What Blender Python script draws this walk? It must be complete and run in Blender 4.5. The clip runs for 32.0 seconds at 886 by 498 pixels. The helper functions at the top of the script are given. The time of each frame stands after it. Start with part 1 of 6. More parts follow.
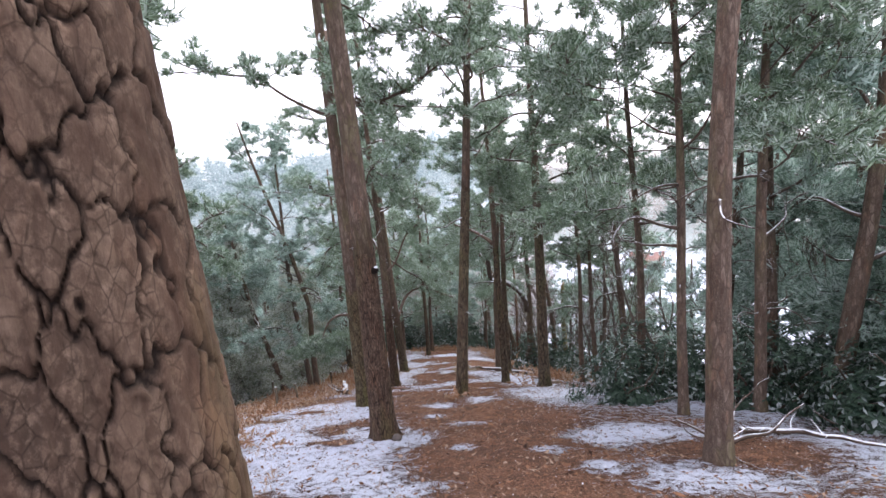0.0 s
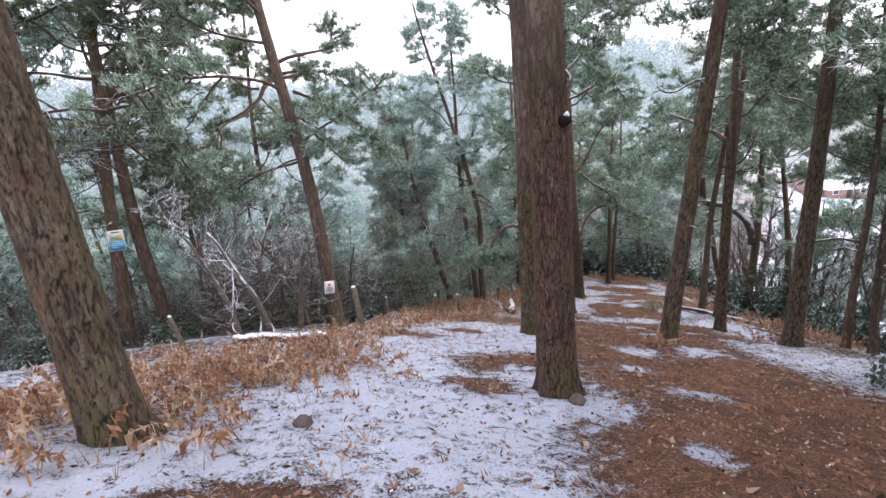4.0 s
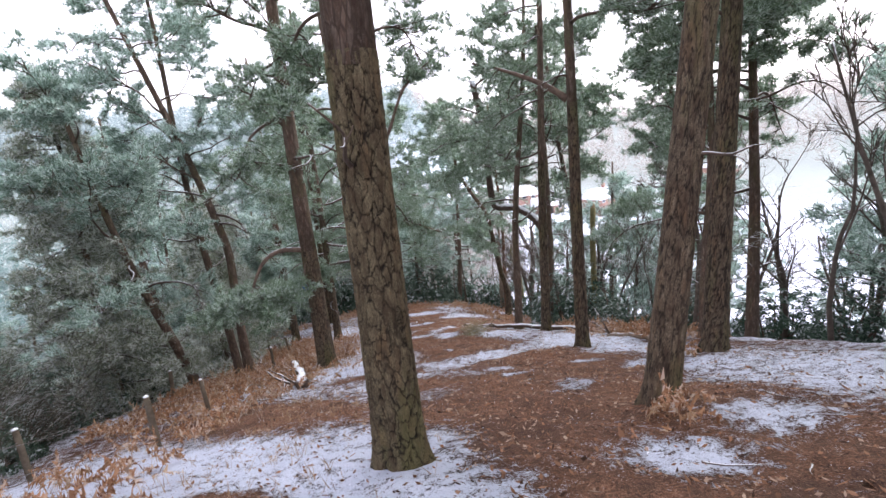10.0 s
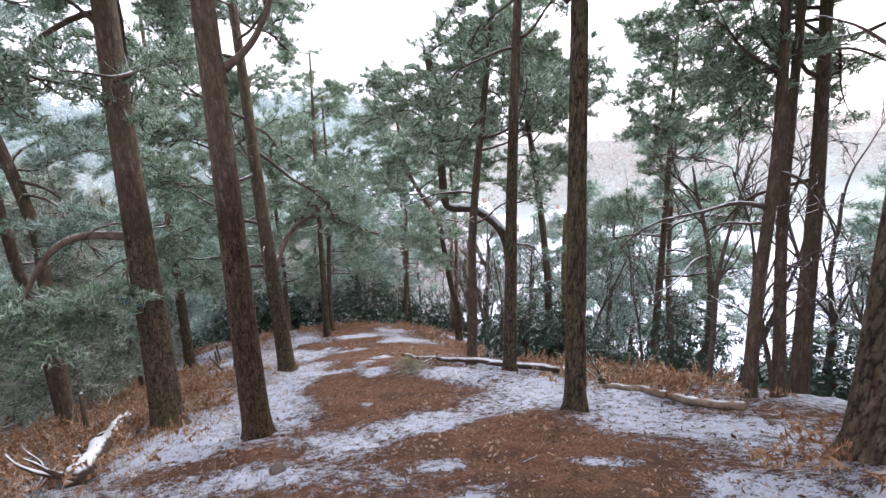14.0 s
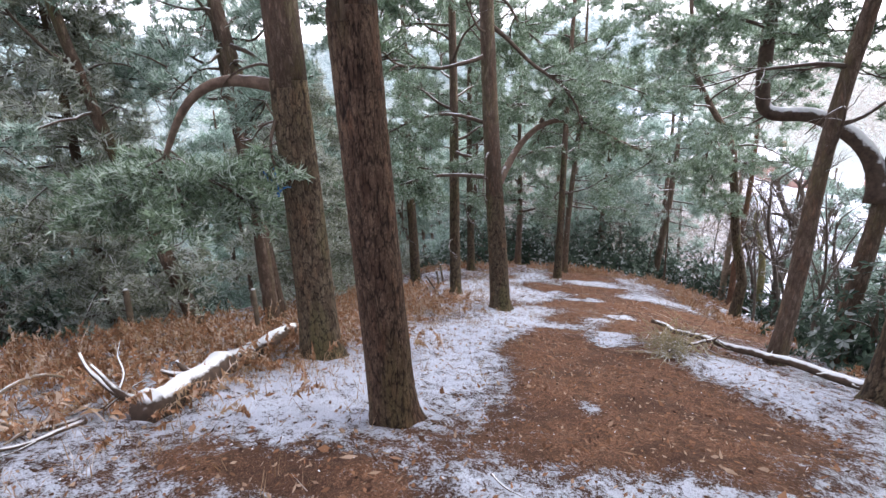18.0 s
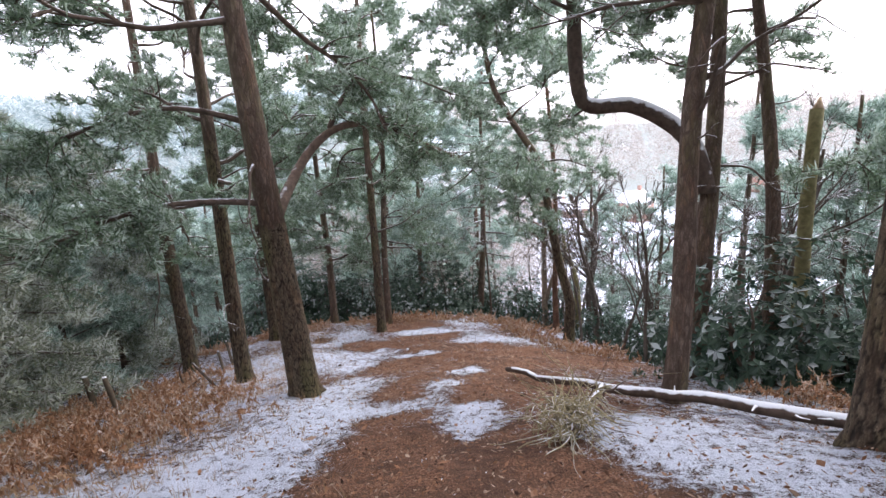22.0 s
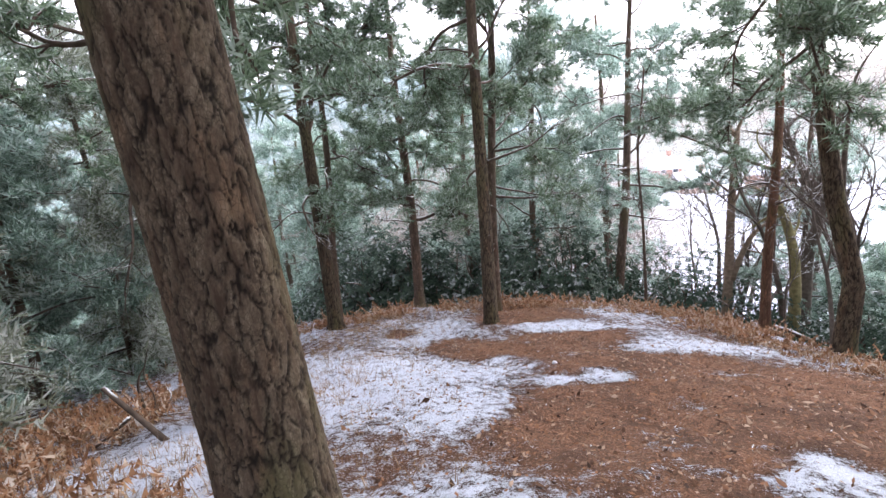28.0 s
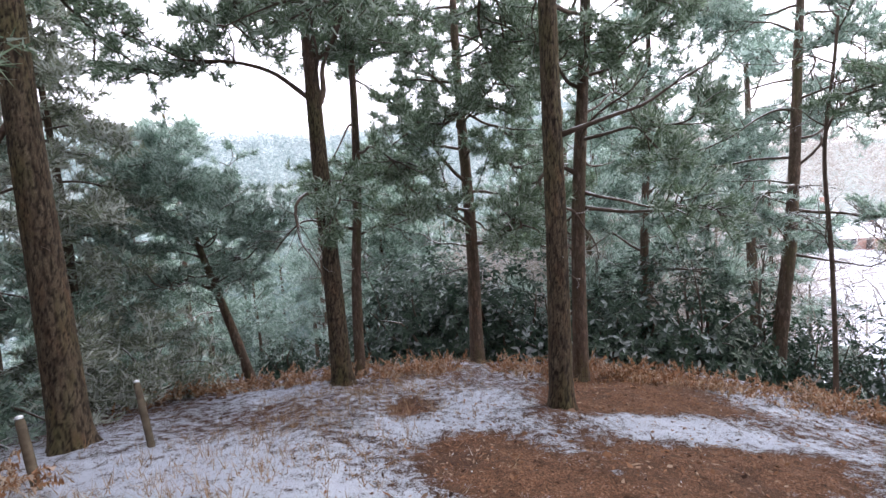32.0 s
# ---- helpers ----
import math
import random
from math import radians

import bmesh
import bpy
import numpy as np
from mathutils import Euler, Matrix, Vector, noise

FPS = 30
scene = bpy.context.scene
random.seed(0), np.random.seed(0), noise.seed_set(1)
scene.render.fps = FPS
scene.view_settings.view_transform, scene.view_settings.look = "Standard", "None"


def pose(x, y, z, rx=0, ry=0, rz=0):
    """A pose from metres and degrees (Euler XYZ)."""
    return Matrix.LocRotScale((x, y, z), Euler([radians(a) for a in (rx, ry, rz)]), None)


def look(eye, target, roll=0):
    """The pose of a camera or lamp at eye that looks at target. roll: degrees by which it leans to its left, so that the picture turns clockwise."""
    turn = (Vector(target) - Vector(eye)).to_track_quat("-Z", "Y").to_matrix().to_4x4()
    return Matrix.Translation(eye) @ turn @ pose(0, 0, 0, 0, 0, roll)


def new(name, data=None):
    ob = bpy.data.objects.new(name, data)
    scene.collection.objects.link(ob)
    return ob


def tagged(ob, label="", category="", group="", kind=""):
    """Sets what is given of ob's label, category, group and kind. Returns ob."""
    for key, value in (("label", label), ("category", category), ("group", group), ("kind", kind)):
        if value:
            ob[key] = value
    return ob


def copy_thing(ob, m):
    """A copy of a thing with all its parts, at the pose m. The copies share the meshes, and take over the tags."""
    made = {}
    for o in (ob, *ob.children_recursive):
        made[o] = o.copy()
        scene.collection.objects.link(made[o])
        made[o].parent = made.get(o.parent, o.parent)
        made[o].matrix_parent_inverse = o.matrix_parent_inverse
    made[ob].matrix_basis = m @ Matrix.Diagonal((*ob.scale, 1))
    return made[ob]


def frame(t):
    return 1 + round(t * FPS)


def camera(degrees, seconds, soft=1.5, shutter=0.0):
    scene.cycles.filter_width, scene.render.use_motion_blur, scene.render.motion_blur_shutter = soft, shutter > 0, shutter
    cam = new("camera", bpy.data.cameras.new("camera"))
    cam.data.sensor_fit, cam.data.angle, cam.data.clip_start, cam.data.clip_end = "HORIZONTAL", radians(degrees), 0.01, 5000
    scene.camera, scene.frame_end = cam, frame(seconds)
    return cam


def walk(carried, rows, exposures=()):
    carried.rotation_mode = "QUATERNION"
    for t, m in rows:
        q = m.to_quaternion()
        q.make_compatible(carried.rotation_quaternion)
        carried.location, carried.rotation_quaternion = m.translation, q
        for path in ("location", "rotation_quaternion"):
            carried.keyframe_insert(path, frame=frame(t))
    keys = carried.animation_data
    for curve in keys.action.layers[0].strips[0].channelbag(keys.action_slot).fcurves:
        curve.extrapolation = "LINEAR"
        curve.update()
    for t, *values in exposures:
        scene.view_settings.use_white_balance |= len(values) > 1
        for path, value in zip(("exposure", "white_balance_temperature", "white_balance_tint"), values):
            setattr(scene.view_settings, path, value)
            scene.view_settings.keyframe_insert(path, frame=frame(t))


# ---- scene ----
cam = camera(86.9, 32.0, soft=1.5)
PATH = [
    (0, (0.034, -0.031, 1.547), (0.047, 1.951, 1.28), -4.4),
    (0.5, (0.057, 0.494, 1.439), (-0.061, 2.454, 1.059), -3.6),
    (1, (0.02, 0.87, 1.327), (-0.273, 2.798, 0.884), -3.7),
    (1.5, (-0.097, 1.22, 1.148), (-0.585, 3.086, 0.621), -3.5),
    (2, (-0.169, 1.593, 1.009), (-0.777, 3.407, 0.427), -3.5),
    (2.5, (-0.213, 1.935, 0.871), (-0.902, 3.722, 0.299), -3.7),
    (4.5, (-0.796, 3.801, 0.01), (-1.515, 5.593, -0.512), -4.9),
    (5, (-1.042, 4.406, -0.181), (-1.675, 6.231, -0.701), -4.8),
    (5.5, (-1.185, 4.997, -0.412), (-1.896, 6.802, -0.898), -4.6),
    (6, (-1.453, 5.495, -0.598), (-2.332, 7.23, -1.065), -3.7),
    (6.5, (-1.899, 6.041, -0.835), (-2.885, 7.732, -1.248), -3.9),
    (7, (-2.075, 6.467, -0.901), (-2.993, 8.207, -1.263), -4.9),
    (7.5, (-2.337, 6.881, -1.007), (-3.062, 8.705, -1.391), -6.5),
    (8, (-2.532, 7.391, -1.212), (-3.049, 9.281, -1.611), -7.0),
    (8.5, (-2.632, 7.916, -1.364), (-2.945, 9.832, -1.845), -7.1),
    (9, (-2.665, 8.394, -1.561), (-2.83, 10.325, -2.058), -7.0),
    (9.5, (-2.622, 8.894, -1.739), (-2.546, 10.833, -2.223), -5.8),
    (10, (-2.556, 9.474, -1.939), (-2.287, 11.405, -2.386), -5.2),
    (10.5, (-2.466, 10.051, -2.142), (-2.063, 11.965, -2.558), -4.6),
    (11, (-2.339, 10.683, -2.376), (-1.843, 12.577, -2.785), -4.0),
    (11.5, (-2.286, 11.167, -2.441), (-1.739, 13.048, -2.843), -4.7),
    (12, (-2.154, 11.793, -2.651), (-1.566, 13.671, -3.009), -4.2),
    (12.5, (-2.006, 12.425, -2.816), (-1.49, 14.333, -3.122), -3.2),
    (13, (-1.745, 13.031, -3.027), (-1.262, 14.943, -3.361), -2.1),
    (13.5, (-1.504, 13.613, -3.192), (-1.021, 15.521, -3.55), -1.8),
    (14, (-1.264, 14.118, -3.449), (-0.794, 16.024, -3.833), -1.4),
    (14.5, (-1.084, 14.613, -3.639), (-0.705, 16.533, -4.051), -1.1),
    (16.5, (-0.942, 16.808, -4.483), (-0.89, 18.751, -4.953), -1.4),
    (17, (-0.913, 17.278, -4.62), (-0.98, 19.209, -5.139), -0.9),
    (17.5, (-0.902, 17.72, -4.855), (-1.194, 19.619, -5.411), -0.9),
    (18, (-1.032, 18.17, -4.979), (-1.57, 20.001, -5.577), -1.5),
    (18.5, (-1.273, 18.549, -5.12), (-1.949, 20.336, -5.713), -2.7),
    (19, (-1.580, 18.930, -5.270), (-2.188, 20.775, -5.751), -3.8),
    (19.5, (-1.808, 19.491, -5.633), (-2.200, 21.428, -5.938), -6.5),
    (20, (-1.850, 20.150, -5.800), (-1.985, 22.126, -6.075), -6.7),
    (20.5, (-1.611, 20.655, -5.865), (-1.515, 22.63, -6.167), -7.4),
    (21, (-1.422, 21.121, -5.98), (-1.185, 23.078, -6.317), -5.8),
    (21.5, (-1.264, 21.564, -6.102), (-0.997, 23.513, -6.466), -4.3),
    (22, (-1.078, 22.01, -6.314), (-0.859, 23.957, -6.716), -3.4),
    (22.5, (-0.93, 22.54, -6.521), (-0.748, 24.484, -6.957), -2.3),
    (23, (-0.808, 23.133, -6.75), (-0.745, 25.079, -7.206), -2.2),
    (23.5, (-0.848, 23.614, -6.97), (-0.872, 25.557, -7.445), -1.6),
    (24, (-0.878, 24.255, -7.195), (-1.026, 26.189, -7.682), -2.0),
    (24.5, (-0.944, 24.843, -7.43), (-1.212, 26.758, -7.941), -2.8),
    (25, (-1.096, 25.464, -7.642), (-1.42, 27.357, -8.201), -2.8),
    (25.5, (-1.24, 26.077, -7.908), (-1.639, 27.959, -8.454), -3.1),
    (27.5, (-1.854, 28.466, -8.651), (-2.174, 30.385, -9.089), -4.7),
    (28, (-1.960, 29.185, -8.814), (-2.112, 31.132, -9.250), -5.3),
    (28.5, (-1.870, 29.815, -8.950), (-1.999, 31.766, -9.375), -4.6),
    (29, (-1.824, 30.382, -9.233), (-1.98, 32.335, -9.635), -5.4),
    (29.5, (-1.686, 30.952, -9.372), (-1.824, 32.902, -9.795), -5.3),
    (30, (-1.493, 31.535, -9.525), (-1.537, 33.484, -9.969), -4.9),
    (30.5, (-1.305, 32.062, -9.734), (-1.228, 34.019, -10.141), -4.3),
    (31, (-1.233, 32.662, -9.934), (-1.238, 34.633, -10.271), -4.5),
    (31.5, (-1.301, 33.27, -10.083), (-1.551, 35.233, -10.37), -4.3),
    (32, (-1.332, 33.814, -10.224), (-1.908, 35.717, -10.436), -3.9),
]
EXPOSURES = [(0, 1.52), (1, 1.50), (5, 1.46), (9, 1.50), (12, 1.88), (14, 1.58), (17, 1.66), (19, 1.97), (20, 1.72), (21, 1.60), (22, 1.70), (25, 1.90), (28, 2.0), (29, 1.8), (32, 1.7)]
walk(cam, [(t, look(eye, target, roll)) for t, eye, target, roll in PATH], EXPOSURES)

# World, sun and exposure: a bright overcast winter sky.
world = bpy.data.worlds.new("world")
scene.world = world
world.use_nodes = True
wn = world.node_tree
wn.nodes.clear()
sky = wn.nodes.new("ShaderNodeTexSky")
sky.sky_type, sky.sun_disc = "NISHITA", False
sky.sun_elevation, sky.sun_rotation = radians(38), radians(60)
sky.air_density, sky.dust_density, sky.ozone_density = 1.0, 3.0, 1.0
pale = wn.nodes.new("ShaderNodeMix")
pale.data_type = "RGBA"
pale.inputs[0].default_value, pale.inputs[7].default_value = 0.82, (8.8, 8.35, 9.9, 1)
back = wn.nodes.new("ShaderNodeBackground")
back.inputs["Strength"].default_value = 0.12
wout = wn.nodes.new("ShaderNodeOutputWorld")
wn.links.new(sky.outputs[0], pale.inputs[6])
wn.links.new(pale.outputs[2], back.inputs["Color"])
wn.links.new(back.outputs[0], wout.inputs["Surface"])
sun_data = bpy.data.lights.new("sun", "SUN")
sun_data.energy, sun_data.angle, sun_data.color = 1.0, radians(40), (1.0, 0.98, 0.96)
sun = new("sun", sun_data)
sun.matrix_world = look((60 * math.sin(radians(60)), 60 * math.cos(radians(60)), 50), (0, 0, 0))


# ---------------------------------------------------------------- materials
def material(name, rough=0.9):
    m = bpy.data.materials.new(name)
    m.use_nodes = True
    b = m.node_tree.nodes["Principled BSDF"]
    b.inputs["Roughness"].default_value = rough
    b.inputs["Specular IOR Level"].default_value = 0.25
    return m, m.node_tree, b


def node(tree, kind, **values):
    n = tree.nodes.new(kind)
    for key, value in values.items():
        n.inputs[key.replace("_", " ")].default_value = value
    return n


def ramp(tree, source, stops):
    n = tree.nodes.new("ShaderNodeValToRGB")
    e = n.color_ramp.elements
    while len(e) < len(stops):
        e.new(0.5)
    for el, (pos, col) in zip(e, stops):
        el.position, el.color = pos, (*col, 1)
    tree.links.new(source, n.inputs[0])
    return n.outputs[0]


def mix(tree, fac, a, b, how="MIX"):
    n = tree.nodes.new("ShaderNodeMix")
    n.data_type, n.blend_type = "RGBA", how
    for sock, v in ((n.inputs[0], fac), (n.inputs[6], a), (n.inputs[7], b)):
        if isinstance(v, (int, float)):
            sock.default_value = v
        elif isinstance(v, tuple):
            sock.default_value = (*v, 1)
        else:
            tree.links.new(v, sock)
    return n.outputs[2]


def math_node(tree, op, a, b=0.0, c=0.0):
    n = tree.nodes.new("ShaderNodeMath")
    n.operation = op
    n.use_clamp = False
    for sock, v in zip(n.inputs, (a, b, c)):
        if isinstance(v, (int, float)):
            sock.default_value = v
        else:
            tree.links.new(v, sock)
    return n.outputs[0]


def coords(tree, which="Object", scale=(1, 1, 1)):
    c = tree.nodes.new("ShaderNodeTexCoord")
    mp = tree.nodes.new("ShaderNodeMapping")
    mp.inputs["Scale"].default_value = scale
    tree.links.new(c.outputs[which], mp.inputs["Vector"])
    return mp.outputs[0]


def noise_at(tree, vec, scale, detail=4.0, rough=0.6):
    n = node(tree, "ShaderNodeTexNoise", Scale=scale, Detail=detail, Roughness=rough)
    tree.links.new(vec, n.inputs["Vector"])
    return n.outputs["Fac"]


def bump(tree, b, height, strength, distance):
    n = node(tree, "ShaderNodeBump", Strength=strength, Distance=distance)
    tree.links.new(height, n.inputs["Height"])
    tree.links.new(n.outputs[0], b.inputs["Normal"])


def attribute(tree, name):
    n = tree.nodes.new("ShaderNodeAttribute")
    n.attribute_name = name
    return n.outputs["Fac"]


def make_bark(name, near, tint=(1, 1, 1)):
    """Pine bark: long grey-brown plates, dark fissures, rusty flakes, a little green algae."""
    m, t, b = material(name, 0.92)
    v = coords(t, "Object", (1, 1, 0.27))
    big = noise_at(t, v, 2.2, 5)
    fine = noise_at(t, coords(t, "Object", (1, 1, 0.6)), 70, 6, 0.7)
    mid = noise_at(t, v, 16, 5, 0.65)
    if near:
        fiss = attribute(t, "fissure")
        tone = attribute(t, "plate")
    else:
        vo = node(t, "ShaderNodeTexVoronoi", Scale=17.0)
        vo.feature = "DISTANCE_TO_EDGE"
        warp = mix(t, 0.10, v, t.nodes.new("ShaderNodeTexNoise").outputs["Color"], "ADD")
        t.links.new(warp, vo.inputs["Vector"])
        fiss = ramp(t, vo.outputs["Distance"], [(0.0, (0, 0, 0)), (0.10, (1, 1, 1))])
        vc = node(t, "ShaderNodeTexVoronoi", Scale=17.0)
        t.links.new(warp, vc.inputs["Vector"])
        sep = t.nodes.new("ShaderNodeSeparateColor")
        t.links.new(vc.outputs["Color"], sep.inputs[0])
        tone = sep.outputs[0]
    plates = ramp(t, tone, [(0.0, (0.075, 0.055, 0.041)), (0.5, (0.128, 0.095, 0.071)), (0.85, (0.205, 0.158, 0.122)), (1.0, (0.172, 0.110, 0.074))])
    worn = mix(t, ramp(t, fine, [(0.47, (0, 0, 0)), (0.72, (1, 1, 1))]), plates, (0.262, 0.206, 0.162))
    rust = noise_at(t, v, 5.5, 4)
    worn = mix(t, ramp(t, rust, [(0.52, (0, 0, 0)), (0.68, (0.7, 0.7, 0.7))]), worn, (0.205, 0.118, 0.074))
    dark = mix(t, ramp(t, mid, [(0.35, (1, 1, 1)), (0.6, (0, 0, 0))]), worn, (0.068, 0.043, 0.031))
    alg = mix(t, ramp(t, big, [(0.50, (0, 0, 0)), (0.66, (0.65, 0.65, 0.65))]), dark, (0.128, 0.120, 0.055))
    if near:
        chip = node(t, "ShaderNodeTexVoronoi", Scale=46.0)
        chip.feature = "DISTANCE_TO_EDGE"
        t.links.new(mix(t, 0.05, coords(t, "Object", (1, 1, 0.55)), t.nodes.new("ShaderNodeTexNoise").outputs["Color"], "ADD"), chip.inputs["Vector"])
        line = ramp(t, chip.outputs["Distance"], [(0.0, (0.5, 0.48, 0.46)), (0.07, (1, 1, 1))])
        alg = mix(t, ramp(t, mid, [(0.42, (0, 0, 0)), (0.56, (1, 1, 1))]), alg, mix(t, 1.0, alg, line, "MULTIPLY"))
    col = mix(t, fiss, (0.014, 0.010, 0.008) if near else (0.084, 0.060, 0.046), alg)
    col = mix(t, 1.0, col, tint, "MULTIPLY")
    t.links.new(col, b.inputs["Base Color"])
    h = math_node(t, "ADD", math_node(t, "MULTIPLY", fine, 0.35), math_node(t, "MULTIPLY", mid, 0.5))
    h = math_node(t, "ADD", h, math_node(t, "MULTIPLY", fiss, 0.0 if near else 0.7))
    bump(t, b, h, 0.8, 0.012)
    return m


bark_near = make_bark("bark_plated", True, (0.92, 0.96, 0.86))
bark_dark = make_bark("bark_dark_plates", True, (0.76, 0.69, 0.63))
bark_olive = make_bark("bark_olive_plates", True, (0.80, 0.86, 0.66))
bark_mid = make_bark("bark_pine", False)
bark_red = make_bark("bark_reddish", False, (1.15, 0.86, 0.74))


def make_limb(name, base, dust):
    """Smooth branch wood with frost and snow lying on the upper side."""
    m, t, b = material(name, 0.9)
    v = coords(t)
    n1 = noise_at(t, v, 9, 5)
    wood = ramp(t, n1, [(0.3, tuple(c * 0.6 for c in base)), (0.7, tuple(c * 1.35 for c in base))])
    g = t.nodes.new("ShaderNodeNewGeometry")
    s = t.nodes.new("ShaderNodeSeparateXYZ")
    t.links.new(g.outputs["Normal"], s.inputs[0])
    up = math_node(t, "ADD", s.outputs["Z"], math_node(t, "MULTIPLY", math_node(t, "SUBTRACT", noise_at(t, v, 5, 4), 0.5), 1.1))
    f = ramp(t, up, [(dust, (0, 0, 0)), (min(dust + 0.22, 1.0), (1, 1, 1))])
    t.links.new(mix(t, f, wood, (0.74, 0.77, 0.80)), b.inputs["Base Color"])
    bump(t, b, noise_at(t, v, 60, 4), 0.5, 0.006)
    return m


limb_bark = make_limb("limb_bark", (0.105, 0.078, 0.060), 0.70)
frosted_twig = make_limb("frosted_twig", (0.120, 0.098, 0.080), 0.66)
log_snowy = make_limb("log_snowy", (0.085, 0.060, 0.045), 0.52)
snow_bough = make_limb("snow_bough", (0.085, 0.062, 0.048), 0.28)
limb_snowy = make_limb("limb_snowy", (0.150, 0.108, 0.082), 0.80)
snow_twig = make_limb("snow_twig", (0.150, 0.125, 0.105), 0.22)
post_wood = make_limb("post_wood", (0.130, 0.105, 0.075), 0.93)
mossy_wood = make_limb("mossy_wood", (0.200, 0.180, 0.085), 0.88)
pale_wood = make_limb("pale_wood", (0.240, 0.185, 0.135), 0.78)
lichen_twig = make_limb("lichen_twig", (0.360, 0.310, 0.180), 0.85)


def make_leaf(name, dark, light, frost, amount, rough=0.75, spec=0.2):
    """Foliage in separate islands: green tones by island, some of it rimed with frost."""
    m, t, b = material(name, rough)
    b.inputs["Specular IOR Level"].default_value = spec
    g = t.nodes.new("ShaderNodeNewGeometry")
    r = g.outputs["Random Per Island"]
    green = ramp(t, r, [(0.0, dark), (1.0, light)])
    patch = noise_at(t, coords(t), 0.9, 3)
    r2 = math_node(t, "FRACT", math_node(t, "MULTIPLY", r, 37.3))
    lim = math_node(t, "ADD", r2, math_node(t, "MULTIPLY", math_node(t, "SUBTRACT", patch, 0.5), 1.2))
    f = ramp(t, lim, [(max(0.0, 1 - amount - 0.12), (0, 0, 0)), (min(1.0, 1 - amount + 0.12), (1, 1, 1))])
    col = mix(t, f, green, frost)
    t.links.new(col, b.inputs["Base Color"])
    thin = t.nodes.new("ShaderNodeBsdfTranslucent")
    t.links.new(col, thin.inputs["Color"])
    both = node(t, "ShaderNodeMixShader", Fac=0.32)
    t.links.new(b.outputs[0], both.inputs[1])
    t.links.new(thin.outputs[0], both.inputs[2])
    t.links.new(both.outputs[0], t.nodes["Material Output"].inputs["Surface"])
    return m


needles_near = make_leaf("needles", (0.078, 0.120, 0.074), (0.290, 0.395, 0.265), (0.56, 0.66, 0.58), 0.30)
# Frosted needles of trees farther off, also lightened for haze in the colour.
needles_far = make_leaf("needles_frost_haze", (0.120, 0.185, 0.145), (0.345, 0.465, 0.380), (0.60, 0.72, 0.66), 0.38)
needles_dark = make_leaf("needles_dark", (0.064, 0.092, 0.052), (0.205, 0.255, 0.150), (0.50, 0.54, 0.47), 0.25)
needles_olive = make_leaf("needles_olive", (0.145, 0.168, 0.120), (0.400, 0.435, 0.325), (0.66, 0.70, 0.65), 0.42)
# Woods farther off are paler and bluer: haze put into the needle colours.
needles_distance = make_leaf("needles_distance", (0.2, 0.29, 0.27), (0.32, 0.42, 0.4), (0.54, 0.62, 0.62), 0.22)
needles_mist = make_leaf("needles_hazy", (0.27, 0.35, 0.345), (0.40, 0.475, 0.475), (0.56, 0.63, 0.64), 0.35)
# Leafless grey-brown, paled: the far hill's haze is in this colour.
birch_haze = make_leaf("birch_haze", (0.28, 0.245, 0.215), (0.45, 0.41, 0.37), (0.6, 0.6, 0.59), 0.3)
shrub_leaf = make_leaf("shrub_leaf", (0.018, 0.042, 0.028), (0.062, 0.108, 0.068), (0.5, 0.56, 0.56), 0.09, 0.42, 0.4)
bracken_leaf = make_leaf("bracken_leaf", (0.17, 0.082, 0.042), (0.50, 0.290, 0.168), (0.66, 0.54, 0.43), 0.18)
thicket_twig = make_leaf("thicket_twig", (0.040, 0.038, 0.028), (0.125, 0.112, 0.082), (0.55, 0.56, 0.56), 0.13)
straw_leaf = make_leaf("straw_leaf", (0.30, 0.185, 0.105), (0.52, 0.37, 0.235), (0.68, 0.62, 0.56), 0.15)


